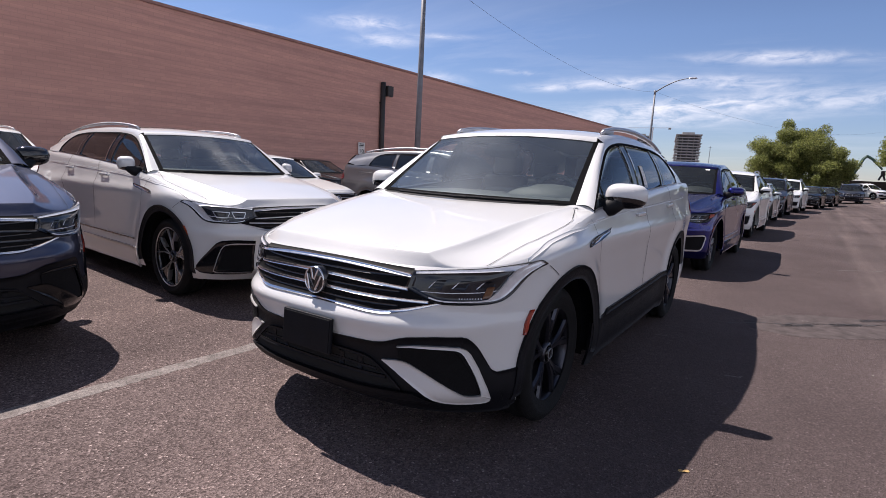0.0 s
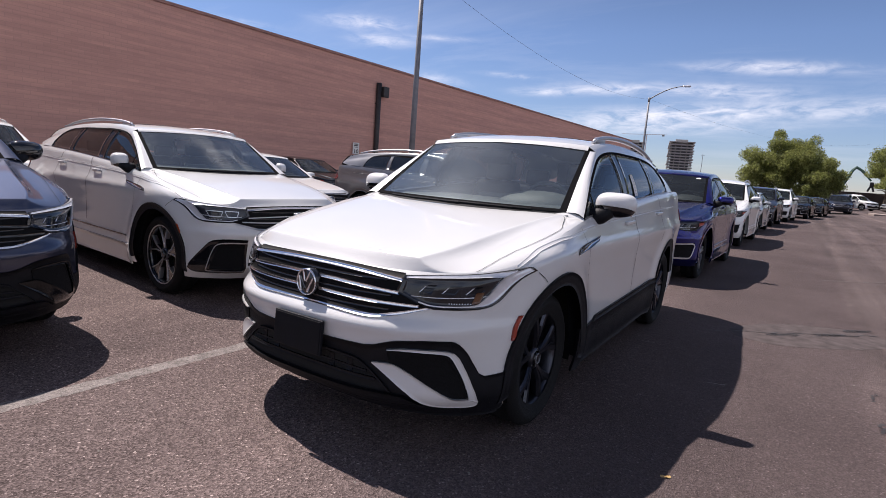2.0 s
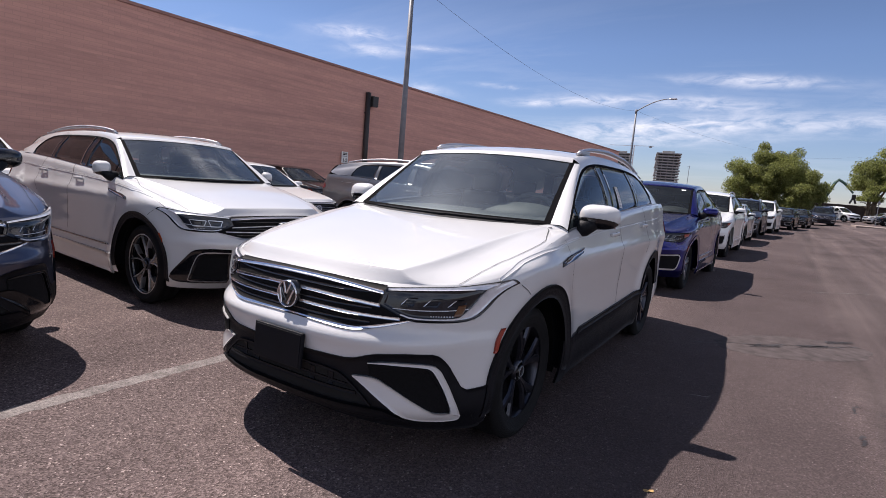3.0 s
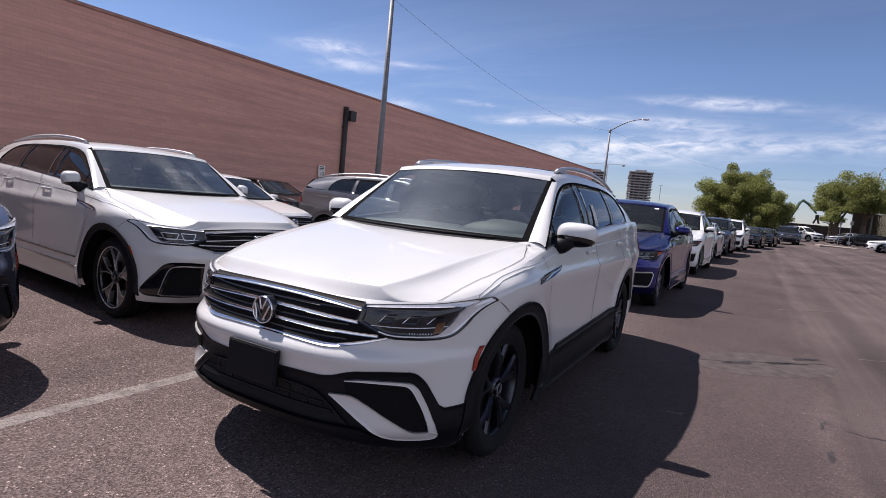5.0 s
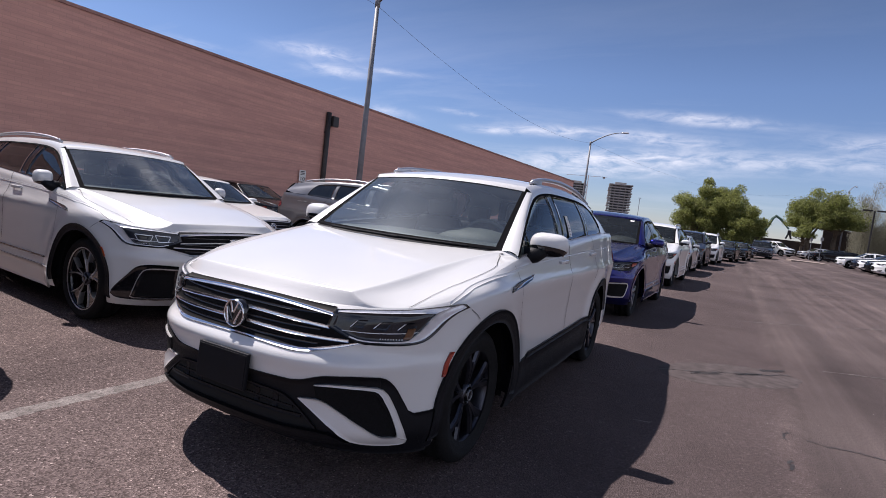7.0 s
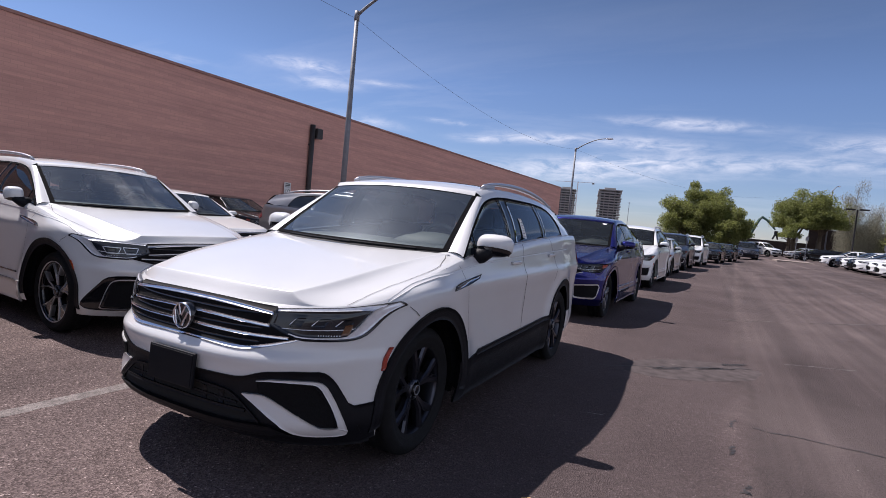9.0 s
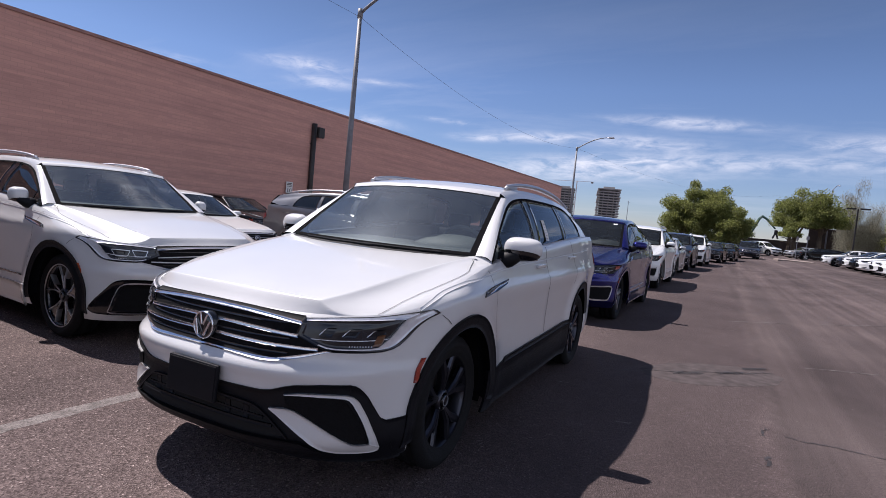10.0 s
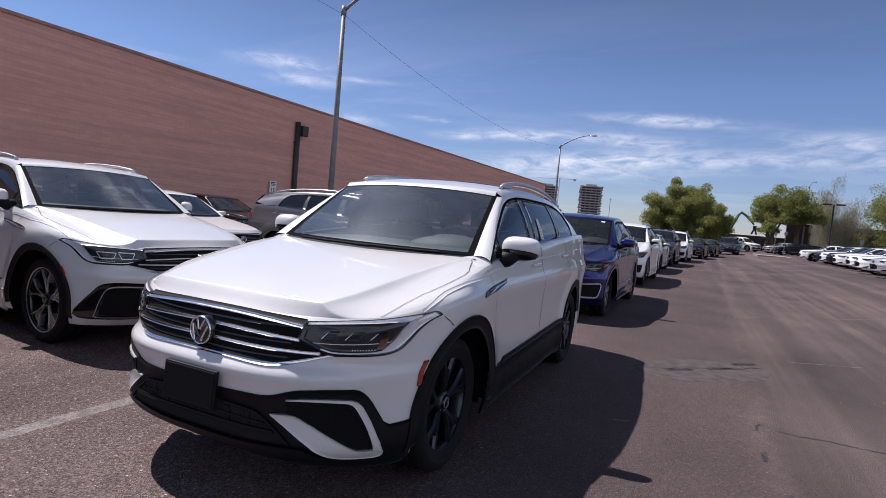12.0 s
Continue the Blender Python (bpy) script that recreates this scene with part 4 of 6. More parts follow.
        ob_mesh("pillar_trim", v, [t[::-1] for t in f], MATTEBLK, root)
        v, f = ruled(mid, dlo_front, 20, 7, 0.016, sd)
        ob_mesh("front_pillar", v, [t[::-1] for t in f], paint_, root)
        back = [tuple(hood_st(1.0, a) + Vector((0, 0, -0.001))) for a in np.linspace(0.80, 1.0, 10)]
        base = [tuple(Vector(ws_edge[0]).lerp(Vector(dlo_front[0]), a) + Vector((0, 0.012, -0.004 + 0.012 * math.sin(math.pi * a)))) for a in np.linspace(0, 1, 10)]
        v, f = ruled(back, base, 10, 4, 0.0, sd)
        ob_mesh("wing_corner", v, f, paint_, root)
        re = [(roof_x(y), y, roof_z(y) + 0.004) for y in np.linspace(0.90, 3.42, 30)]
        dt = [tuple(side_glass(y, dlo_top(y) + 0.003)) for y in np.linspace(0.97, 2.58, 30)]
        v, f = ruled(re, dt, 40, 5, 0.008, sd)
        ob_mesh("roof_side", v, [t[::-1] for t in f], paint_, root)
        dr = [tuple(side_glass(y, dlo_top(y) + 0.003)) for y in np.linspace(2.58, 2.84, 10)] + [tuple(side_glass(2.86, edge_z(2.86)))]
        rc = [(roof_x(3.42), 3.42, roof_z(3.42) + 0.004), (0.58, 3.54, 1.40), (0.66, 3.56, 1.33), tuple(skin(q_y(3.25), edge_z(3.25)))]
        v, f = ruled(dr, rc, 16, 5, 0.010, sd)
        ob_mesh("rear_pillar", v, f, paint_, root)
        # side windows and black posts
        cuts = ((0.375, 1.24, CLEAR if style == "main" else PRIV if style == "sport" else SMOKE, "side_window"), (1.36, 2.13, tint, "side_window"), (2.205, 2.825, tint, "quarter_window"))
        for y0, y1, gm, nm in cuts:
            yy = np.linspace(y0, y1, 16)
            lo = [(y, edge_z(y) + 0.012) for y in yy]
            hi = []
            for y in yy:
                hi.append((y, max(edge_z(y) + 0.014, dlo_top(y) - 0.004)))
            v, f = band(lo, hi, -0.004, 16, 7, 0.003, sd, glass_surf)
            w = ob_mesh(nm, v, f, gm, root)
        for y0, y1 in ((1.235, 1.365), (2.125, 2.21), (0.585, 0.600)):
            v, f = band([(y0, edge_z(y0) + 0.01), (y1, edge_z(y1) + 0.01)], [(y0, dlo_top(y0)), (y1, dlo_top(y1))], 0.0, 5, 8, 0.02, sd, glass_surf)
            ob_mesh("window_post", v, f, INK, root)
        yy = np.linspace(0.37, 2.83, 40)
        v, f = band([(y, edge_z(y) + 0.000) for y in yy], [(y, edge_z(y) + 0.010) for y in yy], 0.004, 40, 3, 0.02, sd, glass_surf)
        ob_mesh("window_sill_trim", v, f, SATIN if style == "main" else GLOSSBLK, root)
        v, f = band([(y, dlo_top(y) - 0.012) for y in yy], [(y, dlo_top(y) + 0.002) for y in yy], 0.003, 60, 3, 0.02, sd, glass_surf)
        ob_mesh("window_frame", v, f, MATTEBLK, root)
    # tailgate glass and tail closing
    tv = []
    for i in range(8):
        t = i / 7
        for k in range(15):
            x = -1 + 2 * k / 14
            top = Vector((x * roof_x(3.5), 3.5, roof_z(3.5) + 0.040 * (1 - abs(x) ** 2.2)))
            botm = Vector((x * 0.62, 3.66 - 0.03 * x * x, 1.285))
            tv.append(tuple(top.lerp(botm, t) + Vector((0, 0.03 * math.sin(math.pi * t), 0))))
    ob_mesh("rear_window", tv, grid_faces(8, 15), GLOSSBLK, root)
    tv = [(x_, y_, 1.285) for x_, y_ in ((-0.70, 3.1), (0.70, 3.1), (0.60, 3.62), (-0.60, 3.62))]
    ob_mesh("rear_shelf", tv, [(0, 1, 2, 3)], CABIN, root, smooth=False)
    # floor pan, cabin, wheel housings
    part("underbody", rbox((1.15, 4.2, 0.26), (0, 1.42, 0.36), 0.03), LINER, root)
    part("bumper_core", rbox((1.0, 0.30, 0.30), (0, -0.62, 0.40), 0.05), LINER, root)
    # two unseen boxes, added to stop sunlight leaking through the nose
    part("engine", rbox((1.25, 0.95, 0.34), (0, -0.20, 0.70), 0.04), LINER, root)
    part("bulkhead", rbox((1.45, 0.06, 0.62), (0, 0.42, 0.80), 0.01), LINER, root)
    # unseen dark panel, added to block a bright patch at the cabin's rear
    part("tailgate_trim", rbox((1.10, 0.03, 0.24), (0, 3.38, 1.40), 0.01), MATTEBLK, root)
    part("cabin_floor", rbox((1.60, 1.6, 0.10), (0, 1.40, 0.50), 0.02), CABIN, root)
    for sd in (1, -1):
        for ya, za in ARCHES:
            prof = [(0.20, 0.0), (RIN + 0.004, 0.0), (RIN + 0.004, 0.245)]
            bm = lathe(prof, 40)
            bmesh.ops.transform(bm, matrix=Matrix.Translation((0.60 if sd > 0 else -0.60, ya, za)) @ (Matrix() if sd > 0 else pose(0, 0, 0, 0, 0, 180)), verts=bm.verts)
            bmesh.ops.bisect_plane(bm, geom=bm.verts[:] + bm.edges[:] + bm.faces[:], plane_co=(0, 0, 0.27), plane_no=(0, 0, 1), clear_inner=True)
            part("wheel_housing", bm, LINER, root, "", True)
            wheel(wheels, root, ((0.738 if ya > 1 else 0.708) * sd, 0.0 if ya < 1 else AXLE + 0.01, AZ), sd, detail=detail)
    if detail:
        part("dashboard", joined(rbox((1.40, 0.44, 0.26), (0, 0.68, 1.035), 0.07, (2, 0, 0), 3), dome((0.37, 0.80, 1.11), (0.36, 0.20, 0.135)), rbox((0.30, 0.04, 0.16), (0, 0.86, 1.12), 0.01)), CABIN, root, "", True)
        ring = [(0.37 + 0.175 * math.cos(a), 0.95 - 0.075 * math.sin(a), 1.14 + 0.160 * math.sin(a)) for a in (2 * math.pi * k / 28 for k in range(28))]
        part("steering_wheel", joined(tube(ring, 0.016, 8, True), rbox((0.17, 0.05, 0.13), (0.37, 0.935, 1.14), 0.03), rbox((0.34, 0.02, 0.03), (0.37, 0.945, 1.145), 0.008)), CABIN, root, "", True)
        for sx in (0.37, -0.37):
            part("front_seat", joined(rbox((0.50, 0.50, 0.16), (sx, 1.20, 0.62), 0.05), rbox((0.48, 0.13, 0.62), (sx, 1.50, 0.98), 0.05, (-14, 0, 0), 2, (0.86, 0.8)), rbox((0.26, 0.09, 0.17), (sx, 1.60, 1.37), 0.035, (-8, 0, 0))), SEATM, root, "", True)
        part("rear_seat", joined(rbox((1.25, 0.46, 0.16), (0, 2.05, 0.66), 0.05), rbox((1.28, 0.12, 0.56), (0, 2.42, 0.98), 0.05, (-16, 0, 0))), SEATM, root, "", True)
        for sx in (0.40, -0.40):
            part("rear_headrest", rbox((0.24, 0.08, 0.15), (sx, 2.48, 1.33), 0.03, (-8, 0, 0)), SEATM, root, "", True)
        part("inner_mirror", rbox((0.23, 0.035, 0.065), (0, 0.80, 1.44), 0.015), MATTEBLK, root)
        hl = [(x_ * 0.55, y_, roof_z(y_) + 0.012) for y_ in np.linspace(0.92, 3.3, 8) for x_ in np.linspace(-1, 1, 5)]
        ob_mesh("headliner", hl, grid_faces(8, 5), HEADLIN, root)
    # roof rails
    if rails:
        for sd in (1, -1):
            pts = []
            for k in range(30):
                t = k / 29
                y = 1.08 + 2.10 * t
                up = 0.046 * min(1, math.sin(math.pi * min(1, max(0, t))) ** 0.4 * 1.0) if 0 < t < 1 else 0.0
                pts.append(((roof_x(y) - 0.030) * sd, y, roof_z(y) + 0.012 + up))
            part("roof_rail", tube(pts, [0.013 + 0.007 * math.sin(math.pi * k / 29) for k in range(30)], 10), SATIN, root, "", True)
            for yy_ in (1.22, 3.06):
                part("rail_foot", rbox((0.026, 0.20, 0.036), ((roof_x(yy_) - 0.030) * sd, yy_, roof_z(yy_) + 0.020), 0.010), SATIN, root)
    # doors: shut lines, handles
    for sd in (1, -1):
        seam(root, [(q_y(y, z), z) for y, z in ((0.26, 1.075), (0.31, 1.0), (0.385, 0.83), (0.415, 0.66), (0.42, 0.50))], side=sd, width=0.003)
        seam(root, [(q_y(y, z), z) for y, z in ((1.47, 1.20), (1.45, 1.10), (1.48, 0.95), (1.53, 0.75), (1.53, 0.53))], side=sd, width=0.007)
        seam(root, [(q_y(y, z), z) for y, z in ((2.28, 1.25), (2.40, 1.10), (2.46, 0.98), (2.40, 0.86))], side=sd, width=0.006)
        seam(root, [(q_y(y, z), z) for y, z in ((-0.325, 0.893), (-0.275, 0.862), (-0.25, 0.84))], side=sd, width=0.003)
        for y in (1.26, 2.27):
            z = 1.065 + 0.035 * (y - 1.26)
            b_ = skin(q_y(y, z), z)
            part("door_handle", joined(rbox((0.016, 0.20, 0.026), ((b_.x + 0.017) * sd, y, z), 0.007, None, 3), rbox((0.018, 0.022, 0.020), ((b_.x + 0.006) * sd, y - 0.085, z), 0.005), rbox((0.018, 0.030, 0.028), ((b_.x + 0.006) * sd, y + 0.085, z), 0.006)), paint_, root, "", True)
        mirror(root, paint_, sd, lower is not paint_, *((0.072, 0.086) if style == "sport" else (0.120, 0.084, 0.808, 1.196) if style == "main" else (0.112, 0.074)))
    # front bonnet shut lines
    for sd in (1, -1):
        def hood_surf(r, u, d, sd=sd):
            return hood_st(r, u) + Vector((0, 0, d))
        pts = [hood_find(x, y) for x, y in ((0.718, -0.632), (0.724, -0.575), (0.737, -0.478), (0.756, -0.335), (0.790, -0.162), (0.806, -0.02), (0.808, 0.06), (0.794, 0.125), (0.770, 0.20), (0.742, 0.29), (0.722, 0.345))]
        seam(root, pts, side=sd, width=0.0036, d=0.003, surf=hood_surf)
    # lower cladding, arches, sills
    clad = PLASTIC if style == "main" else lower
    if style in ("main", "plainblack"):
        arch_ring(root, ARCHES[0], RIN - 0.010, 0.480, 0.012, PLASTIC)
        arch_ring(root, ARCHES[1], RIN - 0.010, 0.478, 0.012, PLASTIC, a0=14)
        yy = np.linspace(0.352, 2.40, 12)
        flank(root, [(y, 0.215) for y in yy], [(y, 0.470 + 0.016 * y) for y in yy], 0.010, PLASTIC, "sill_cladding", n=30)
        flank(root, [(0.60, 0.470), (1.4, 0.482), (2.34, 0.495)], [(0.66, 0.502), (1.4, 0.516), (2.34, 0.532)], 0.014, PLASTIC, "sill_strip", n=20, m=3)
    else:
        arch_ring(root, ARCHES[0], RIN - 0.010, 0.468, 0.008, PLASTIC if style == "sport" else paint_)
        arch_ring(root, ARCHES[1], RIN - 0.010, 0.468, 0.008, PLASTIC if style == "sport" else paint_)
        yy = np.linspace(0.44, 2.36, 12)
        flank(root, [(y, 0.21) for y in yy], [(y, 0.40) for y in yy], 0.012, lower, "side_skirt", n=30)
        yy = np.linspace(0.55, 2.10, 12)
        flank(root, [(y, 0.47) for y in yy], [(y, 0.482) for y in yy], 0.010, SATIN if style != "sport" else GLOSSBLK, "door_strip", n=20, m=3)
    front(root, paint_, style, lower, detail, lower is paint_)
    # tail lamps and rear bumper
    for sd in (1, -1):
        lo = [(QMAX - 1.38, 1.0), (QMAX - 1.2, 0.97), (QMAX - 0.75, 0.95), (QMAX - 0.35, 0.96)]
        hi = [(QMAX - 1.38, 1.05), (QMAX - 1.2, 1.12), (QMAX - 0.75, 1.14), (QMAX - 0.35, 1.13)]
        v, f = band(lo, hi, 0.010, 24, 6, 0.02, sd)
        ob_mesh("tail_lamp", v, f, REDLENS, root)
    if warp:
        done = set()
        for ob in root.children_recursive:
            if ob.type != "MESH" or ob.parent.name.startswith("wheel") or ob.data.name in done:
                continue
            done.add(ob.data.name)
            for vv in ob.data.vertices:
                vv.co = warp(vv.co)
            ob.data.update()
        for ob in root.children:
            if ob.name.startswith("wheel") and ob.type == "EMPTY":
                p_ = ob.matrix_basis.translation
                w2 = warp(Vector((p_.x, p_.y, p_.z)))
                ob.matrix_basis.translation = (w2.x, w2.y, p_.z)
    return root


def X(x, z):
    return (q_x(x, z), z)


def Y(y, z):
    return (q_y(y, z), z)


def front(root, paint_, style, lower, detail, bright=True):
    """Grille, headlamps, bumper openings, plate and side markers."""
    main = style == "main"
    plain = style == "saloon"
    mk = 0.0 if main else 0.045
    # grille
    glo = [X(0, 0.690), X(0.20, 0.688), X(0.36, 0.684), X(0.42, 0.692), X(0.50, 0.716), X(0.595, 0.746)]
    ghi = [X(0, 0.872), X(0.25, 0.868), X(0.40, 0.862), X(0.47, 0.856), X(0.478, 0.812)]
    if plain:
        glo, ghi = [X(0, 0.40), X(0.2, 0.40), X(0.34, 0.42), X(0.40, 0.44)], [X(0, 0.66), X(0.2, 0.66), X(0.36, 0.64), X(0.44, 0.58)]
    v, f = band_full(glo, ghi, 0.004, 60, 8, 0.014)
    grille = ob_mesh("grille", v, f, MESHBLK, root, "black grille mesh")
    if main:
        rows = (([(0, 0.815), (0.25, 0.810), (0.470, 0.798)], 0.014), ([(0, 0.754), (0.25, 0.751), (0.40, 0.750), (0.555, 0.750)], 0.013))
    else:
        rows = (([(0, 0.80), (0.25, 0.797), (0.47, 0.788)], 0.010), ([(0, 0.745), (0.25, 0.745), (0.52, 0.752)], 0.010))
    if plain:
        rows = ()
    for pts, h in rows:
        lo, hi = [X(x, z - h / 2) for x, z in pts], [X(x, z + h / 2) for x, z in pts]
        v, f = band_full(lo, hi, 0.011, 60, 4, 0.012)
        ob_mesh("grille_bar", v, f, (CHROME if bright else GLOSSBLK) if main else SATIN, grille)
    # dark slats between the chrome bars
    for z0 in () if plain else ((0.84, 0.775, 0.715) if main else (0.83, 0.77, 0.715)):
        v, f = band_full([X(0, z0), X(0.2, z0), X(0.44, z0 + 0.004)], [X(0, z0 + 0.008), X(0.2, z0 + 0.008), X(0.44, z0 + 0.012)], 0.007, 40, 3, 0.008)
        ob_mesh("grille_slat", v, f, GLOSSBLK, grille)
    if not plain:
        v, f = band_full([X(0, 0.862), X(0.25, 0.858), X(0.475, 0.846)], [X(0, 0.876), X(0.25, 0.872), X(0.475, 0.858)], 0.014, 60, 3, 0.014)
        ob_mesh("grille_top_trim", v, f, CHROME if main else SATIN, grille)
        v, f = band_full([X(0, 0.877), X(0.25, 0.873), X(0.475, 0.862)], [X(0, 0.889), X(0.25, 0.887), X(0.475, 0.880)], 0.004, 60, 3, 0.010)
        ob_mesh("hood_gap", v, f, GAP, grille)
        v, f = band_full([X(0, 0.686), X(0.20, 0.683), X(0.34, 0.678), X(0.41, 0.684), X(0.49, 0.707), X(0.60, 0.744)], [X(0, 0.702), X(0.20, 0.699), X(0.34, 0.694), X(0.40, 0.699), X(0.48, 0.720), X(0.595, 0.751)], 0.006, 70, 4, 0.010)
        ob_mesh("grille_lower_trim", v, f, CHROME if main else SATIN, grille)
    # headlamps
    for sd in (1, -1):
        if main or style == "sport":
            lo = [X(0.455, 0.804), X(0.54, 0.765), X(0.59, 0.742), X(0.65, 0.741), X(0.71, 0.741), X(0.755, 0.744), Y(-0.572, 0.759), Y(-0.524, 0.797), Y(-0.468, 0.852), Y(-0.412, 0.884), Y(-0.340, 0.904)]
            hi = [X(0.476, 0.872), X(0.55, 0.879), X(0.627, 0.886), X(0.722, 0.893), X(0.762, 0.898), Y(-0.470, 0.914), Y(-0.40, 0.922), Y(-0.37, 0.921), Y(-0.345, 0.907)]
            v, f = band(lo, hi, 0.006, 70, 10, 0.02, sd, None, 1)
            lamp = ob_mesh("headlamp", v, f, GLOSSBLK, root, "smoked headlamp with a chrome blade")
            v, f = band([X(0.480, 0.806), X(0.545, 0.774), X(0.590, 0.756), X(0.660, 0.755), X(0.735, 0.757), Y(-0.640, 0.780), Y(-0.600, 0.820), Y(-0.565, 0.876)], [X(0.494, 0.862), X(0.55, 0.867), X(0.627, 0.873), X(0.70, 0.878), X(0.735, 0.880), Y(-0.610, 0.881), Y(-0.58, 0.882), Y(-0.562, 0.882)], 0.009, 50, 8, 0.006, sd, None, 1)
            ob_mesh("lamp_lens", v, f, LAMP, lamp, "smoked clear lens")
            v, f = band([X(0.488, 0.860), X(0.55, 0.865), X(0.627, 0.871), X(0.722, 0.877), X(0.762, 0.880), Y(-0.50, 0.884)], [X(0.488, 0.867), X(0.55, 0.874), X(0.627, 0.881), X(0.722, 0.888), X(0.762, 0.893), Y(-0.47, 0.908)], 0.012, 40, 4, 0.008, sd, None, 1)
            ob_mesh("lamp_blade", v, f, LAMPIN, lamp, "chrome daytime light blade")
            v, f = band([Y(-0.372, 0.908), Y(-0.445, 0.885), Y(-0.497, 0.852), Y(-0.550, 0.799), Y(-0.592, 0.768), X(0.752, 0.757), X(0.66, 0.753), X(0.592, 0.754), X(0.55, 0.768)], [Y(-0.40, 0.917), Y(-0.485, 0.902), Y(-0.555, 0.880), Y(-0.598, 0.820), Y(-0.635, 0.783), X(0.735, 0.762), X(0.66, 0.759), X(0.595, 0.760), X(0.552, 0.774)], 0.013, 70, 5, 0.008, -sd, None, 1)
            ob_mesh("lamp_edge", [(-a, b, c) for a, b, c in v], f, LAMPIN, lamp, "broad chrome corner of the lamp")
        else:
            lo = [X(0.462, 0.806), X(0.52, 0.780), X(0.59, 0.757), X(0.68, 0.748), X(0.755, 0.748), X(0.795, 0.757), Y(-0.505, 0.785), Y(-0.42, 0.838), Y(-0.37, 0.872), Y(-0.33, 0.892)]
            hi = [X(0.475, 0.864), X(0.55, 0.869), X(0.64, 0.876), X(0.70, 0.881), X(0.745, 0.885), X(0.775, 0.888), Y(-0.47, 0.892), Y(-0.42, 0.895), Y(-0.375, 0.898), Y(-0.325, 0.902)]
            v, f = band(lo, hi, 0.006, 50, 9, 0.02, sd)
            lamp = ob_mesh("headlamp", v, f, LAMP, root, "smoked headlamp with a chrome blade")
            lo2 = [X(0.49, 0.844), X(0.55, 0.850), X(0.64, 0.857), X(0.70, 0.861), X(0.745, 0.862), X(0.775, 0.860), Y(-0.46, 0.858), Y(-0.42, 0.868), Y(-0.36, 0.888)]
            hi2 = [X(0.49, 0.858), X(0.55, 0.863), X(0.64, 0.870), X(0.70, 0.875), X(0.745, 0.879), X(0.775, 0.882), Y(-0.47, 0.886), Y(-0.42, 0.890), Y(-0.36, 0.895)]
            v, f = band(lo2, hi2, 0.011, 40, 3, 0.006, sd)
            ob_mesh("lamp_blade", v, f, LAMPDK if style == "lux" else LAMPIN, lamp)
            lo3 = [X(0.50, 0.789), X(0.60, 0.760), X(0.68, 0.753), X(0.752, 0.754), X(0.790, 0.763), Y(-0.515, 0.789), Y(-0.428, 0.841), Y(-0.38, 0.872)]
            hi3 = [X(0.50, 0.793), X(0.60, 0.765), X(0.68, 0.759), X(0.746, 0.763), X(0.770, 0.780), Y(-0.545, 0.808), Y(-0.470, 0.852), Y(-0.40, 0.878)]
            v, f = band(lo3, hi3, 0.011, 40, 3, 0.006, sd)
            ob_mesh("lamp_edge", v, f, LAMPDK if style == "lux" else LAMPIN, lamp)
        if style == "sport":
            for x0 in (0.585, 0.690):
                path = [X(x0 - 0.045, 0.838), X(x0 - 0.030, 0.792), X(x0 + 0.030, 0.790), X(x0 + 0.050, 0.842), X(x0 - 0.045, 0.838)]
                seam(lamp, path, 0.006, 0.012, sd, name="lamp_frame", mat=LAMPIN)
                v, f = band([X(x0 - 0.016, 0.803), X(x0 + 0.020, 0.803)], [X(x0 - 0.020, 0.832), X(x0 + 0.026, 0.834)], 0.012, 8, 5, 0.006, sd)
                ob_mesh("lamp_projector", v, f, GLOSSBLK, lamp)
        if main:
            # dull amber patch that colours in the warm glow at the lens corner
            v, f = band([X(0.722, 0.768), X(0.746, 0.771)], [X(0.733, 0.818), X(0.754, 0.822)], 0.0105, 6, 5, 0.005, sd)
            ob_mesh("lamp_turn_signal", v, f, GLOWPATCH, lamp, "dull amber patch for the warm glow in the lens")
        if style == "lux":
            v, f = band([Y(-0.53, 0.815), Y(-0.43, 0.842)], [Y(-0.53, 0.872), Y(-0.41, 0.884)], 0.014, 8, 4, 0.006, sd)
            ob_mesh("lamp_marker", v, f, AMBER, lamp)
        for x0 in () if style == "sport" else (0.545, 0.625, 0.70):
            v, f = band([X(x0, 0.802), X(x0 + 0.045, 0.802)], [X(x0 + 0.03, 0.844), X(x0 + 0.062, 0.847)], 0.009, 8, 4, 0.006, sd)
            refl = ob_mesh("lamp_reflector", v, f, LAMPDK, lamp)
            # slanted bright strip, a light streak in the lens put in as colour
            v, f = band([X(x0 + 0.002, 0.812), X(x0 + 0.006, 0.812)], [X(x0 + 0.020, 0.838), X(x0 + 0.026, 0.840)], 0.012, 6, 3, 0.006, sd)
            ob_mesh("lamp_glint", v, f, LAMPIN, lamp, "slanted bright strip for a reflection in the lens")
        v, f = band([X(0.52, 0.792), X(0.62, 0.790), X(0.74, 0.796), X(0.78, 0.806)], [X(0.52, 0.795), X(0.62, 0.794), X(0.74, 0.800), X(0.78, 0.810)], 0.010, 20, 3, 0.006, sd)
        ob_mesh("lamp_divider", v, f, LAMPIN, lamp)
        for k in range(9):
            x0 = 0.655 + 0.008 * k
            v, f = band([X(x0, 0.7675), X(x0 + 0.003, 0.7675)], [X(x0, 0.773), X(x0 + 0.003, 0.773)], 0.011, 3, 3, 0.005, sd)
            ob_mesh("lamp_led", v, f, LAMPIN, lamp)
        # side marker on the bumper corner
        v, f = band([Y(-0.486 + mk, 0.590), Y(-0.462 + mk, 0.590)], [Y(-0.444 + mk, 0.700), Y(-0.418 + mk, 0.700)], 0.007, 5, 8, 0.008, sd)
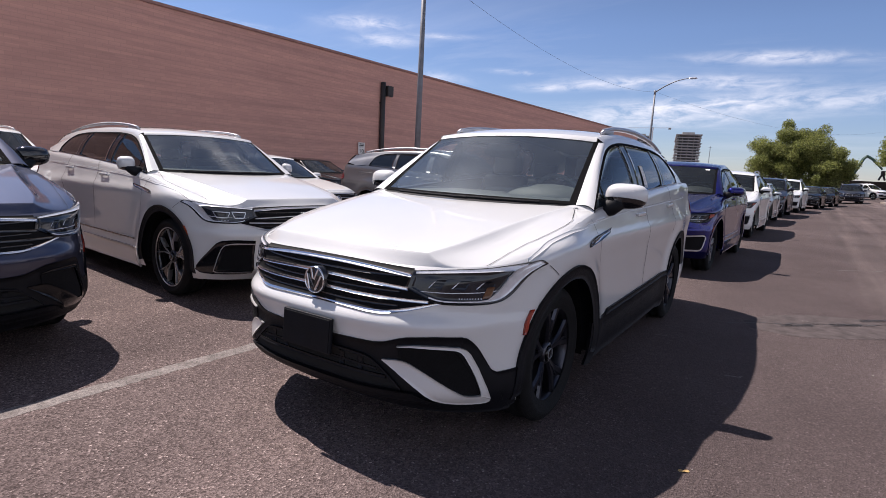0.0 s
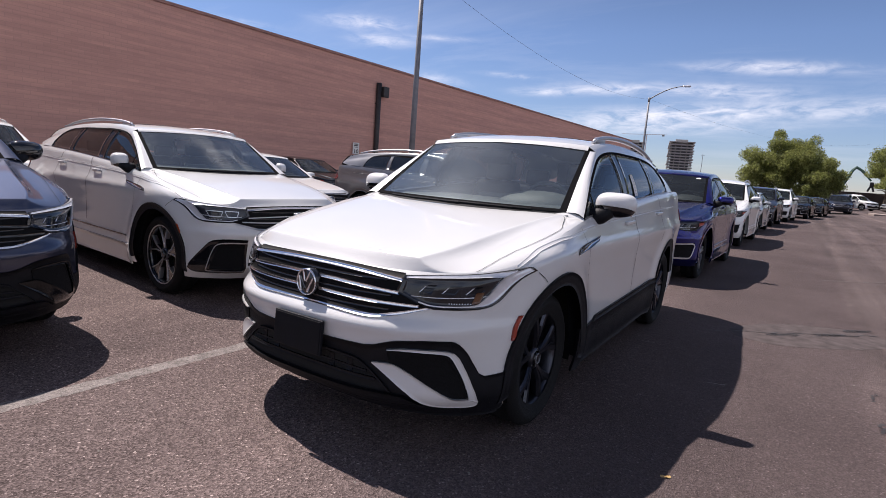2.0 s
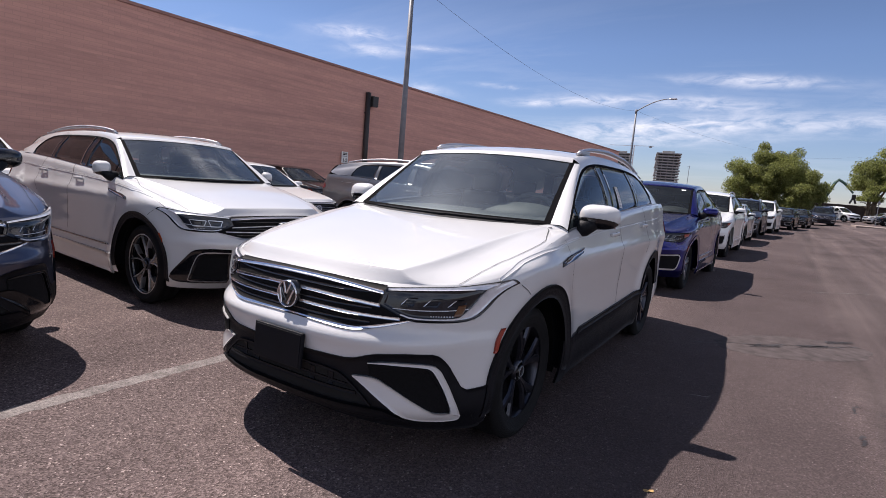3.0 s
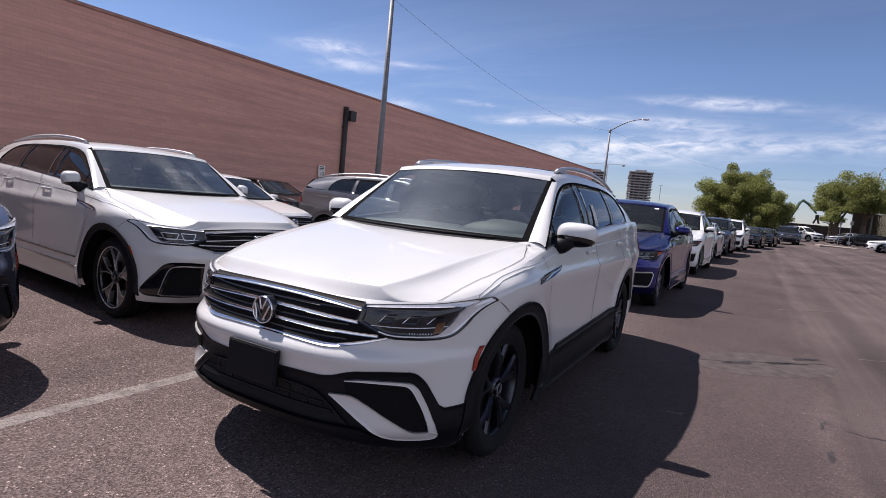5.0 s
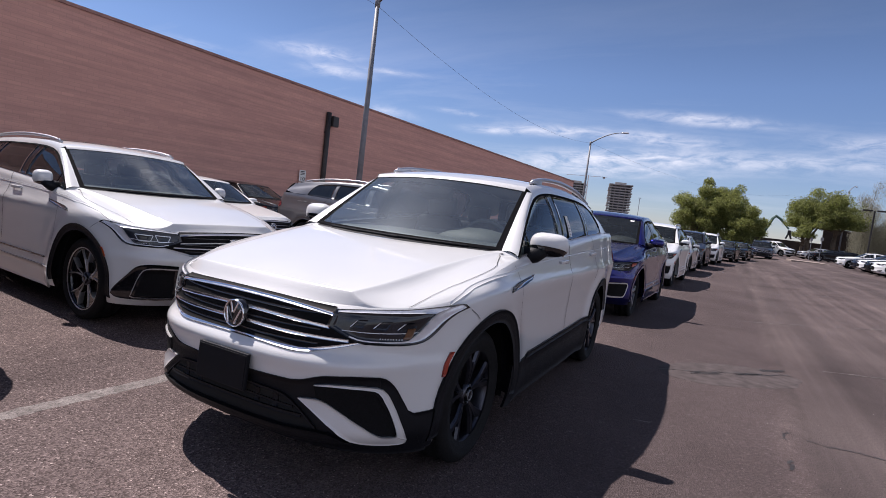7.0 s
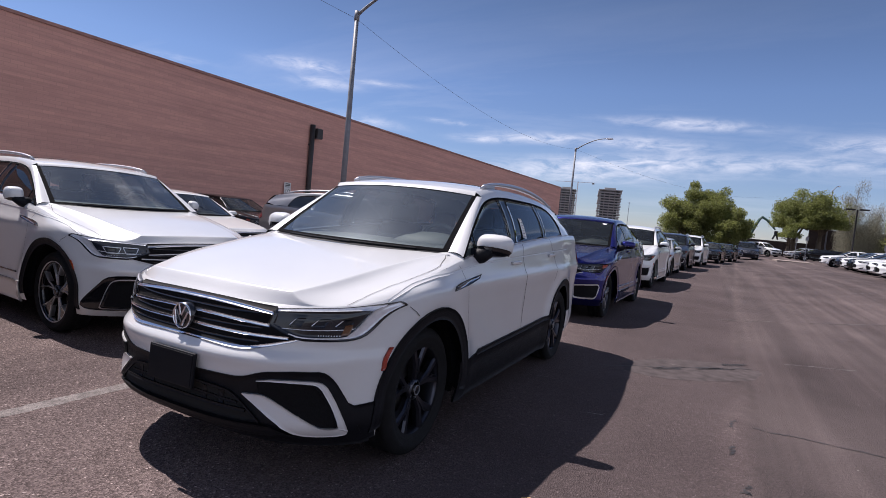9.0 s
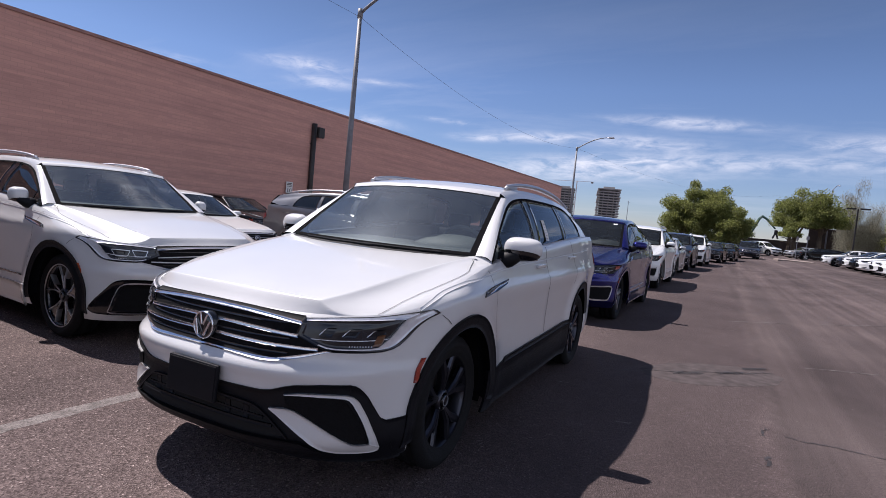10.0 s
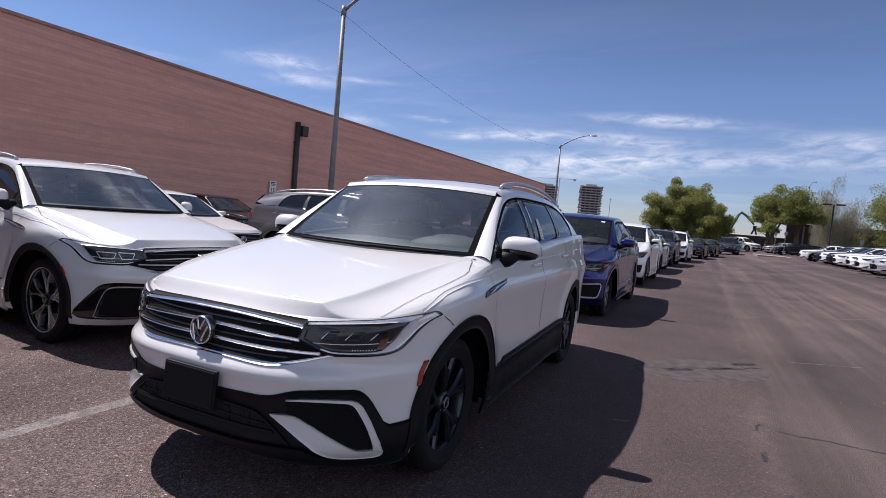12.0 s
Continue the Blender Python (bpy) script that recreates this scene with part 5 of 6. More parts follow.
        ob_mesh("side_marker", v, f, AMBER if main else ORANGE, root, "red reflector" if main else "orange side marker")
        # raised line along the wing and doors
        line = [(-0.46, 0.926), (-0.30, 0.982), (-0.10, 1.018), (0.12, 1.044), (0.45, 1.074), (0.95, 1.098), (1.6, 1.118), (2.4, 1.140), (3.1, 1.155)]
        v, f = band([Y(y, z - 0.009) for y, z in line], [Y(y, z + 0.002) for y, z in line], 0.0035, 60, 4, 0.008, sd)
        ob_mesh("body_line", v, f, paint_, root)
        # badge strip on the front door's leading edge
        v, f = band([Y(0.13, 0.938), Y(0.20, 0.944), Y(0.52, 0.984)], [Y(0.15, 0.966), Y(0.24, 0.980), Y(0.565, 1.014)], 0.006, 14, 4, 0.006, sd)
        strip = ob_mesh("fender_trim", v, f, GLOSSBLK, root)
        v, f = band([Y(0.175, 0.950), Y(0.51, 0.990)], [Y(0.185, 0.960), Y(0.525, 1.002)], 0.010, 14, 3, 0.004, sd)
        ob_mesh("fender_trim_insert", v, f, CHROME, strip)
    badge(root, nose_y(0.775) - 0.030, 0.778, 0.063)
    if main:
        # black lower bumper
        v, f = band_full([X(0, 0.215), X(0.40, 0.215), X(0.62, 0.215), X(0.69, 0.215)], [X(0, 0.552), X(0.25, 0.556), X(0.35, 0.557), X(0.40, 0.565), X(0.455, 0.586), X(0.50, 0.599), X(0.60, 0.609), X(0.69, 0.608)], 0.006, 90, 14, 0.02)
        bumper = ob_mesh("lower_bumper", v, f, PLASTIC, root, "textured black lower bumper")
        for sd in (1, -1):
            v, f = band([X(0.685, 0.215), X(0.74, 0.22), X(0.79, 0.225), Y(-0.52, 0.235), Y(-0.44, 0.245)], [X(0.685, 0.608), X(0.708, 0.600), X(0.732, 0.560), X(0.750, 0.504), X(0.772, 0.434), Y(-0.547, 0.442), Y(-0.475, 0.447)], 0.006, 60, 12, 0.02, sd, None, 1)
            ob_mesh("bumper_corner", v, f, PLASTIC, bumper)
            # dark inlet, painted blade below it and a thin painted line round it
            v, f = band([X(0.47, 0.492), X(0.55, 0.452), X(0.61, 0.408), X(0.69, 0.345), X(0.742, 0.338)], [X(0.46, 0.548), X(0.535, 0.562), X(0.62, 0.560), X(0.667, 0.556), X(0.725, 0.42)], 0.010, 24, 8, 0.008, sd, None, 1)
            ob_mesh("side_inlet", v, f, MESHBLK, bumper)
            v, f = band([X(0.392, 0.484), X(0.496, 0.403), X(0.584, 0.336), X(0.618, 0.309), X(0.648, 0.299), X(0.725, 0.291), X(0.752, 0.298), X(0.764, 0.322)], [X(0.394, 0.487), X(0.468, 0.494), X(0.502, 0.487), X(0.548, 0.457), X(0.611, 0.411), X(0.690, 0.349), X(0.716, 0.339), X(0.742, 0.338)], 0.016, 70, 6, 0.018, sd, None, 1)
            ob_mesh("bumper_blade", v, f, lower, bumper, "smooth painted bumper blade")
            v, f = band([X(0.462, 0.554), X(0.535, 0.560), X(0.664, 0.554), X(0.688, 0.538), X(0.709, 0.479), X(0.734, 0.403), X(0.746, 0.349), X(0.742, 0.336)], [X(0.460, 0.557), X(0.536, 0.571), X(0.673, 0.568), X(0.705, 0.550), X(0.725, 0.492), X(0.748, 0.414), X(0.765, 0.350), X(0.764, 0.322)], 0.016, 80, 4, 0.018, sd, None, 1)
            ob_mesh("bumper_strip", v, f, lower, bumper, "thin painted trim line")
        # centre intake: a dark mouth with a raised rim, a cross bar and the lip below
        v, f = band_full([X(0, 0.362), X(0.25, 0.362), X(0.40, 0.362), X(0.475, 0.364)], [X(0, 0.496), X(0.20, 0.494), X(0.31, 0.487), X(0.365, 0.462)], 0.009, 50, 8, 0.006)
        ob_mesh("lower_intake", v, f, GAP, bumper)
        for pts, h, d in (([(0, 0.500), (0.20, 0.498), (0.30, 0.492), (0.345, 0.478), (0.375, 0.455), (0.48, 0.362)], 0.010, 0.018), ([(0, 0.449), (0.22, 0.446), (0.37, 0.436)], 0.012, 0.014), ([(0, 0.412), (0.22, 0.411), (0.415, 0.408)], 0.014, 0.020)):
            v, f = band_full([X(x, z - h / 2) for x, z in pts], [X(x, z + h / 2) for x, z in pts], d, 60, 4, 0.014)
            ob_mesh("intake_bar", v, f, PLASTIC, bumper)
        for sd in (1, -1):
            for x0 in (0.17, 0.27):
                v, f = band([X(x0, 0.418), X(x0 + 0.03, 0.418)], [X(x0, 0.485), X(x0 + 0.03, 0.482)], 0.012, 4, 5, 0.006, sd)
                ob_mesh("intake_rib", v, f, PLASTIC, bumper)
        v, f = band_full([X(0, 0.300), X(0.30, 0.302), X(0.50, 0.306), X(0.60, 0.315)], [X(0, 0.352), X(0.30, 0.353), X(0.47, 0.356), X(0.53, 0.352)], 0.020, 50, 6, 0.04)
        ob_mesh("bumper_lip", v, f, PLASTIC, bumper)
        pl = part("plate_holder", rbox((0.312, 0.018, 0.165), (0, -0.985, 0.545), 0.006, (-2, 0, 0)), PLASTIC, root, "blank black number plate holder", False)
        part("plate_rim", rbox((0.296, 0.004, 0.150), (0, -0.9955, 0.545), 0.001, (-2, 0, 0)), PLASTIC, pl)
    else:
        lo = [X(0, 0.26), X(0.30, 0.26), X(0.50, 0.27)] if plain else [X(0, 0.36), X(0.30, 0.36), X(0.48, 0.37)]
        hi = [X(0, 0.31), X(0.30, 0.31), X(0.52, 0.32)] if plain else [X(0, 0.50), X(0.30, 0.50), X(0.46, 0.50)]
        v, f = band_full(lo, hi, 0.006, 40, 6, 0.014)
        ob_mesh("lower_intake", v, f, MESHBLK, root)
        for k, z0 in enumerate(() if plain else (0.40, 0.455)):
            v, f = band_full([X(0, z0), X(0.40, z0)], [X(0, z0 + 0.012), X(0.40, z0 + 0.012)], 0.014, 30, 3, 0.012)
            ob_mesh("intake_bar", v, f, GLOSSBLK, root)
        for sd in (1, -1):
            if style == "sport":
                v, f = band([X(0.49, 0.305), X(0.60, 0.298), X(0.72, 0.295), X(0.785, 0.300), X(0.812, 0.335)], [X(0.49, 0.600), X(0.60, 0.606), X(0.675, 0.602), X(0.728, 0.584), X(0.757, 0.525), X(0.812, 0.365)], 0.005, 44, 8, 0.012, sd, None, 1)
                inl = ob_mesh("side_inlet", v, f, GLOSSBLK, root, "gloss black side inlet")
                path = [X(0.49, 0.572), X(0.60, 0.574), X(0.655, 0.570), X(0.690, 0.556), X(0.705, 0.528), X(0.722, 0.455), X(0.738, 0.365), X(0.746, 0.334), X(0.736, 0.322), X(0.62, 0.325), X(0.51, 0.330)]
                seam(inl, path, 0.010, 0.013, sd, name="inlet_trim", mat=SATIN)
                v, f = band([X(0.51, 0.340), X(0.62, 0.336), X(0.728, 0.336)], [X(0.51, 0.560), X(0.62, 0.562), X(0.682, 0.545)], 0.009, 16, 7, 0.006, sd)
                ob_mesh("inlet_mesh", v, f, MESHBLK, inl)
            elif plain:
                v, f = band([X(0.62, 0.36), X(0.74, 0.36)], [X(0.60, 0.40), X(0.78, 0.47)], 0.006, 12, 5, 0.012, sd)
                ob_mesh("side_inlet", v, f, MESHBLK, root)
            else:
                v, f = band([X(0.50, 0.36), X(0.60, 0.3551), X(0.76, 0.36)], [X(0.50, 0.56), X(0.60, 0.57), X(0.79, 0.58)], 0.006, 16, 6, 0.012, sd)
                inl = ob_mesh("side_inlet", v, f, MESHBLK, root)
                path = [X(0.50, 0.55), X(0.60, 0.562), X(0.775, 0.572), X(0.79, 0.55), X(0.765, 0.38), X(0.75, 0.362), X(0.60, 0.362), X(0.50, 0.37), X(0.50, 0.55)]
                seam(inl, path, 0.020, 0.014, sd, name="inlet_trim", mat=SATIN)
        part("plate_holder", rbox((0.312, 0.014, 0.12), (0, -0.982, 0.56), 0.005), PLASTIC, root)


main_car = car("suv", pose(0, 0, 0), WHITE, "white compact SUV with black cladding parked on asphalt", "main", "main", lambda v: Vector((v.x + 0.024 * (v.z - 0.45), v.y, v.z)), res=0.022)
def lower_roof(v):
    return Vector((v.x, v.y, v.z if v.z < 1.14 else 1.14 + (v.z - 1.14) * 0.89))


left_car = car("suv", pose(-2.95, 0.87, 0.004, 0, 0, 86), WHITE, "white SUV with gloss black side inlets and roof rails", "sport", "sport", lower_roof, res=0.03)
dark_car = car("suv", pose(-2.83, -1.80, 0, 0, 0, 88) @ Matrix.Scale(1.03, 4), NAVY, "dark blue-grey SUV with black mirrors and bumper", "main", "sport", res=0.03, lower=INK)

# ---- ground ----
def ease(t):
    t = max(0.0, min(1.0, t))
    return t * t * (3 - 2 * t)


def ground_z(x, y):
    """The lot rises a little towards the far side of the lane."""
    return 0.36 * ease((x - 3.2) / 6.0) * ease((y - 6.0) / 18.0) * (1 - ease((y - 140) / 60))


gx = [-900, -300, -80, -30, -12, -4] + [0.0 + 0.75 * k for k in range(21)] + [18, 24, 40, 90, 300, 900]
gy = [-500, -120, -40, -10, 0, 4] + [6 + 1.5 * k for k in range(14)] + [30, 50, 80, 110, 140] + [145 + 5 * k for k in range(12)] + [260, 500, 1200, 3000]
gv = [(a, b, ground_z(a, b)) for a in gx for b in gy]
tagged(ob_mesh("ground", gv, [f[::-1] for f in grid_faces(len(gx), len(gy))], ASPHALT), "worn dark grey asphalt of a car park", "ground", kind="structure")

# ---- wall of the building ----
WALL = pose(-14.35, -4.0, 0, 0, 0, -2.3)
wall = tagged(part("wall_west", rbox((0.4, 68, 5.42), (-0.2, 21, 2.71), 0.0), BRICK), "long brown painted brick wall of a big store", "wall", kind="structure")
wall.matrix_basis = WALL
cp = part("coping", rbox((0.5, 68.1, 0.09), (-0.2, 21, 5.465), 0.012), COPING, wall)
pipe = part("downpipe", joined(tube([(0.10, 19.3, 0.0), (0.10, 19.3, 2.4), (0.10, 19.3, 4.75)], 0.11, 10), rbox((0.05, 0.30, 0.06), (0.06, 19.3, 1.6), 0.01), rbox((0.05, 0.30, 0.06), (0.06, 19.3, 3.9), 0.01)), DARKPOLE, None, "", True)
pipe.matrix_basis = WALL
tagged(pipe, "dark downpipe fixed to the brick wall", "downpipe")
lightbox = empty("wall_light", WALL @ Matrix.Translation((0.0, 19.58, 4.42)), "dark box-shaped wall light", "wall light")
part("housing", rbox((0.26, 0.34, 0.42), (0.16, 0, 0), 0.03), DARKPOLE, lightbox)
part("lens", rbox((0.20, 0.28, 0.03), (0.16, 0, -0.215), 0.01), LAMP, lightbox)


# ---- lamp poles, cable, signs ----
def street_lamp(x, y, h, label, turn=0.0):
    root = empty("street_lamp", pose(x, y, 0, 0, 0, turn), label, "street lamp", "street lamps")
    part("base", joined(rbox((0.42, 0.42, 0.08), (0, 0, 0.04), 0.02), tube([(0, 0, 0.0), (0, 0, 0.35)], 0.16, 12)), CONC, root)
    part("pole", tube([(0, 0, 0.1), (0, 0, h * 0.5), (0, 0, h)], [0.105, 0.088, 0.065], 14), STEELPOLE, root, "", True)
    pts = [(2.45 * t, 0, h - 0.1 + 0.95 * math.sin(t * math.pi / 2) ** 0.9) for t in np.linspace(0, 1, 12)]
    part("arm", tube(pts, [0.05 - 0.02 * t for t in np.linspace(0, 1, 12)], 8), STEELPOLE, root, "", True)
    part("collar", tube([(0, 0, h - 0.25), (0, 0, h + 0.05)], 0.085, 12), STEELPOLE, root, "", True)
    head = part("lamp_head", rbox((0.62, 0.24, 0.10), (2.62, 0, h + 0.86), 0.035, None, 2, (0.7, 0.7)), SATIN, root)
    part("lens", rbox((0.34, 0.18, 0.03), (2.66, 0, h + 0.80), 0.01), HEADLIN, head)
    return root


street_lamp(-9.0, 11.85, 7.75, "tall galvanised street lamp with a curved arm")
street_lamp(-8.85, 42.0, 8.05, "tall galvanised street lamp beyond the parked cars")
street_lamp(15.2, 84.0, 9.7, "tall galvanised street lamp behind the far trees", 66)


def sagged(a, b, sag, n=24):
    a, b = Vector(a), Vector(b)
    return [tuple(a.lerp(b, t) - Vector((0, 0, 4 * sag * t * (1 - t)))) for t in np.linspace(0, 1, n)]


cable = sagged((-8.2, -22, 8.3), (-9.0, 11.85, 7.55), 0.8) + sagged((-9.0, 11.85, 7.55), (-8.85, 42, 8.0), 0.95)[1:] + sagged((-8.85, 42, 8.0), (10, 96, 9.6), 1.5)[1:] + sagged((10, 96, 9.6), (40, 120, 10), 1.2)[1:]
tagged(part("overhead_cable", tube(cable, 0.0050, 5), DARKPOLE), "thin black overhead cable between the street lamps", "cable")

sign = empty("speed_sign", pose(-13.5, 14.05, 0, 0, 0, 62), "small white speed limit sign on a post", "sign")
part("post", tube([(0, 0, 0), (0, 0, 2.15)], 0.025, 8), STEELPOLE, sign)
plate = part("plate", rbox((0.27, 0.012, 0.46), (0, -0.03, 1.95), 0.004), PAPER, sign, "white sign plate")
for zz_, hh in ((2.12, 0.035), (2.06, 0.035), (2.00, 0.02)):
    part("print_line", rbox((0.18, 0.004, hh), (0, -0.038, zz_), 0), PRINT, plate)
cu = bpy.data.curves.new("number", "FONT")
cu.body, cu.size, cu.align_x, cu.extrude = "10", 0.22, "CENTER", 0.002
tmp = bpy.data.objects.new("number_tmp", cu)
scene.collection.objects.link(tmp)
me = bpy.data.meshes.new_from_object(tmp.evaluated_get(bpy.context.evaluated_depsgraph_get()))
bpy.data.objects.remove(tmp)
me.materials.append(PRINT)
num = new("number", me)
num.parent = plate
num.matrix_basis = pose(0, -0.040, 1.76, 90)


# ---- other cars ----
def low(v):
    z = v.z * 0.90 if v.z < 0.9 else 0.81 + (v.z - 0.9) * 0.80
    return Vector((v.x * 0.985, v.y, z))


def coupe_suv(v):
    z = v.z
    if z > 1.15 and v.y > 1.7:
        z -= 0.055 * (v.y - 1.7) ** 1.3 * min(1, (z - 1.15) / 0.3)
    return Vector((v.x * 1.03, v.y * 1.01, z * 0.995))


def tall(v):
    return Vector((v.x * 1.04, v.y * 1.02, v.z if v.z < 1.1 else 1.1 + (v.z - 1.1) * 1.1))


def fastback(v):
    z = v.z * 0.88 if v.z < 0.9 else 0.792 + (v.z - 0.9) * 0.78
    if v.y > 1.6 and z > 1.0:
        z -= 0.10 * (v.y - 1.6) ** 1.25 * min(1, (z - 1.0) / 0.3)
    return Vector((v.x * 0.99, v.y, z))


def repaint(root, mat):
    """A copy that shares its meshes but has a paint of its own."""
    for ob in root.children_recursive:
        if ob.type == "MESH" and ob.data.materials and "paint" in ob.data.materials[0].name:
            ob.material_slots[0].link = "OBJECT"
            ob.material_slots[0].material = mat
    return root


# paper label behind the rear door's glass
lab_v, lab_f = band([(1.535, 1.250), (1.625, 1.245)], [(1.520, 1.405), (1.595, 1.405)], 0.002, 6, 6, 0.001, 1, glass_surf)
lab = ob_mesh("window_label", lab_v, lab_f, PAPER, main_car, "white paper label with faint print")
lab.data.transform(Matrix.Translation((0.021, 0, 0)))
for k in range(6):
    z_ = 1.262 + 0.022 * k
    v_, f_ = band([(1.550, z_), (1.592, z_)], [(1.550, z_ + 0.004), (1.592, z_ + 0.004)], 0.004, 4, 3, 0.001, 1, glass_surf)
    o_ = ob_mesh("print_line", v_, f_, HEADLIN, lab)
    o_.data.transform(Matrix.Translation((0.021, 0, 0)))

ROW = "cars parked along the lane"
blue_car = car("suv", pose(-0.08, 6.25, 0, 0, 0, -1.5), BLUE, "deep blue coupe SUV with silver-framed bumper inlets", "lux", "lux", coupe_suv, 0.03, 1, False, group=ROW)
tag_at = ws_point(0.80, 0.93, 0.004)
part("windscreen_sticker", rbox((0.07, 0.003, 0.03), (tag_at.x * 1.03, tag_at.y * 1.01, tag_at.z * 0.995), 0.0, (-52, 0, 0)), PAPER, blue_car, "small white sticker on the glass")
white_b = car("suv", pose(0.0, 12.75, 0, 0, 0, -2.0), PEARL, "white SUV parked behind the blue one", "lux", "lux", None, 0.045, 1, True, group=ROW)
low_a = car("hatchback", pose(0.05, 18.6, 0, 0, 0, -2.5), SILVER, "low silver hatchback between two SUVs", "lux", "lux", low, 0.06, 1, False, group=ROW)
grey_b = tagged(repaint(copy_thing(white_b, pose(0.30, 24.3, 0, 0, 0, -3.5)), SLATE), "dark blue-grey SUV in the parked row")
white_c = car("suv", pose(0.75, 30.6, 0, 0, 0, -5), PEARL, "tall white SUV with dark glass", "lux", "lux", tall, 0.06, 1, True, group=ROW)
dark_b = tagged(repaint(copy_thing(low_a, pose(1.75, 38.5, 0, 0, 0, -7)), INK), "black saloon towards the end of the row")
dark_c = tagged(repaint(copy_thing(low_a, pose(2.7, 45.5, 0, 0, 0, -8)), INK), "black car with white mirrors at the end of the row")
dark_d = tagged(repaint(copy_thing(white_c, pose(5.1, 56.5, ground_z(5.1, 56.5), 0, 0, 3)), SLATE), "dark blue SUV facing down the lane")
STALL = "cars parked nose out along the building"
for c_ in (left_car, dark_car):
    tagged(c_, group=STALL)
white_low = tagged(repaint(copy_thing(low_a, pose(-5.75, 4.05, 0, 0, 0, 90)), PEARL), "white low car parked beside a grey SUV", group=STALL)
grey_suv = tagged(repaint(copy_thing(white_b, pose(-3.0, 6.75, 0, 0, 0, 90)), GREY), "grey SUV with roof rails and dark rear glass", group=STALL)
black_low = tagged(repaint(copy_thing(low_a, pose(-10.2, 9.4, 0, 0, 0, 90)), INK), "black car close to the brick wall", group=STALL)
silver_low = tagged(repaint(copy_thing(white_b, pose(-9.3, 0.75, 0, 0, 0, 90)), PEARL), "white SUV behind the dark one", group=STALL)
FACING = "saloons parked across the lane"
def on_lot(x, y, turn):
    return pose(x, y, ground_z(x, y), 0, 0, turn)


sal = car("saloon", on_lot(10.2, 30.0, -90), PEARL, "white fastback saloon parked across the lane", "saloon", "lux", fastback, 0.06, 1, False, group=FACING)
for x_, y_, mat, lab in ((10.6, 33.6, PEARL, "white fastback saloon parked across the lane"), (10.6, 36.8, PEARL, "white fastback saloon parked across the lane"), (10.8, 39.6, INK, "black saloon parked across the lane"), (10.9, 42.4, PEARL, "white fastback saloon parked across the lane"), (11.1, 45.4, SLATE, "dark grey saloon parked across the lane"), (10.7, 49.2, PEARL, "white fastback saloon at the far end of the line"), (10.0, 26.6, SILVER, "silver saloon parked across the lane")):
    tagged(repaint(copy_thing(sal, on_lot(x_, y_, -90 + (y_ % 3 - 1) * 2)), mat), lab)
tagged(repaint(copy_thing(white_c, on_lot(8.65, 76.0, 50)), PEARL), "white SUV parked across the far end")
tagged(repaint(copy_thing(low_a, on_lot(11.1, 69, -86)), INK), "black saloon beside the planted island")
tagged(repaint(copy_thing(low_a, on_lot(15.9, 69.6, -84)), INK), "black saloon in front of the dark wall")
tagged(repaint(copy_thing(low_a, on_lot(10.6, 73.5, -70)), SILVER), "silver car by the far wall")


# ---- ground markings ----
def strip_mesh(name, pts, width, mat, label, category, z=0.004, jag=0.0, kind="structure"):
    verts = []
    for i, (x, y) in enumerate(pts):
        a, b = pts[max(0, i - 1)], pts[min(len(pts) - 1, i + 1)]
        t = Vector((b[0] - a[0], b[1] - a[1])).normalized()
        n = Vector((-t.y, t.x))
        for s_ in (-1, 1):
            w = width / 2 * (1 + jag * (random.random() * 2 - 1))
            verts.append((x + n.x * w * s_, y + n.y * w * s_, z + ground_z(x + n.x * w * s_, y + n.y * w * s_) + (0.002 if y > 6 and x > 3 else 0)))
    f = grid_faces(len(pts), 2)
    ob = ob_mesh(name, verts, [t[::-1] for t in f], mat, smooth=False)
    return tagged(ob, label, category, kind=kind)


def wander(a, b, n, amp):
    out = []
    for k in range(n):
        t = k / (n - 1)
        p = noise.noise((a[0] * 3 + t * 7, a[1] * 3, 0.3)) * amp
        q = noise.noise((a[0] * 3 + t * 31, a[1] * 3, 5.3)) * amp * 0.3
        d = Vector((b[0] - a[0], b[1] - a[1])).normalized()
        out.append((a[0] + (b[0] - a[0]) * t - d.y * (p + q), a[1] + (b[1] - a[1]) * t + d.x * (p + q)))
    return out


strip_mesh("parking_line", [(-1.36 + 0.08 * t, -3.6 + 3.15 * t) for t in np.linspace(0, 1.07, 90)], 0.115, ROADPAINT, "worn white parking line", "road marking", 0.0012, 0.16)
# faint cross lines, worn away in places
worn = random.Random(21)
for (xa, ya), (xb, yb) in (((3.1, 4.85), (9.5, 8.3)), ((2.4, 8.1), (12.5, 18.1)), ((3.6, 16.0), (9.5, 22.0))):
    t0 = 0.0
    while t0 < 0.95:
        t1 = min(1.0, t0 + worn.uniform(0.10, 0.24))
        strip_mesh("lane_line", wander((xa + (xb - xa) * t0, ya + (yb - ya) * t0), (xa + (xb - xa) * t1, ya + (yb - ya) * t1), 16, 0.03), 0.028, OLDPAINT, "faded cross line on the asphalt", "road marking", 0.003, 0.8)
        t0 = t1 + worn.uniform(0.02, 0.10)
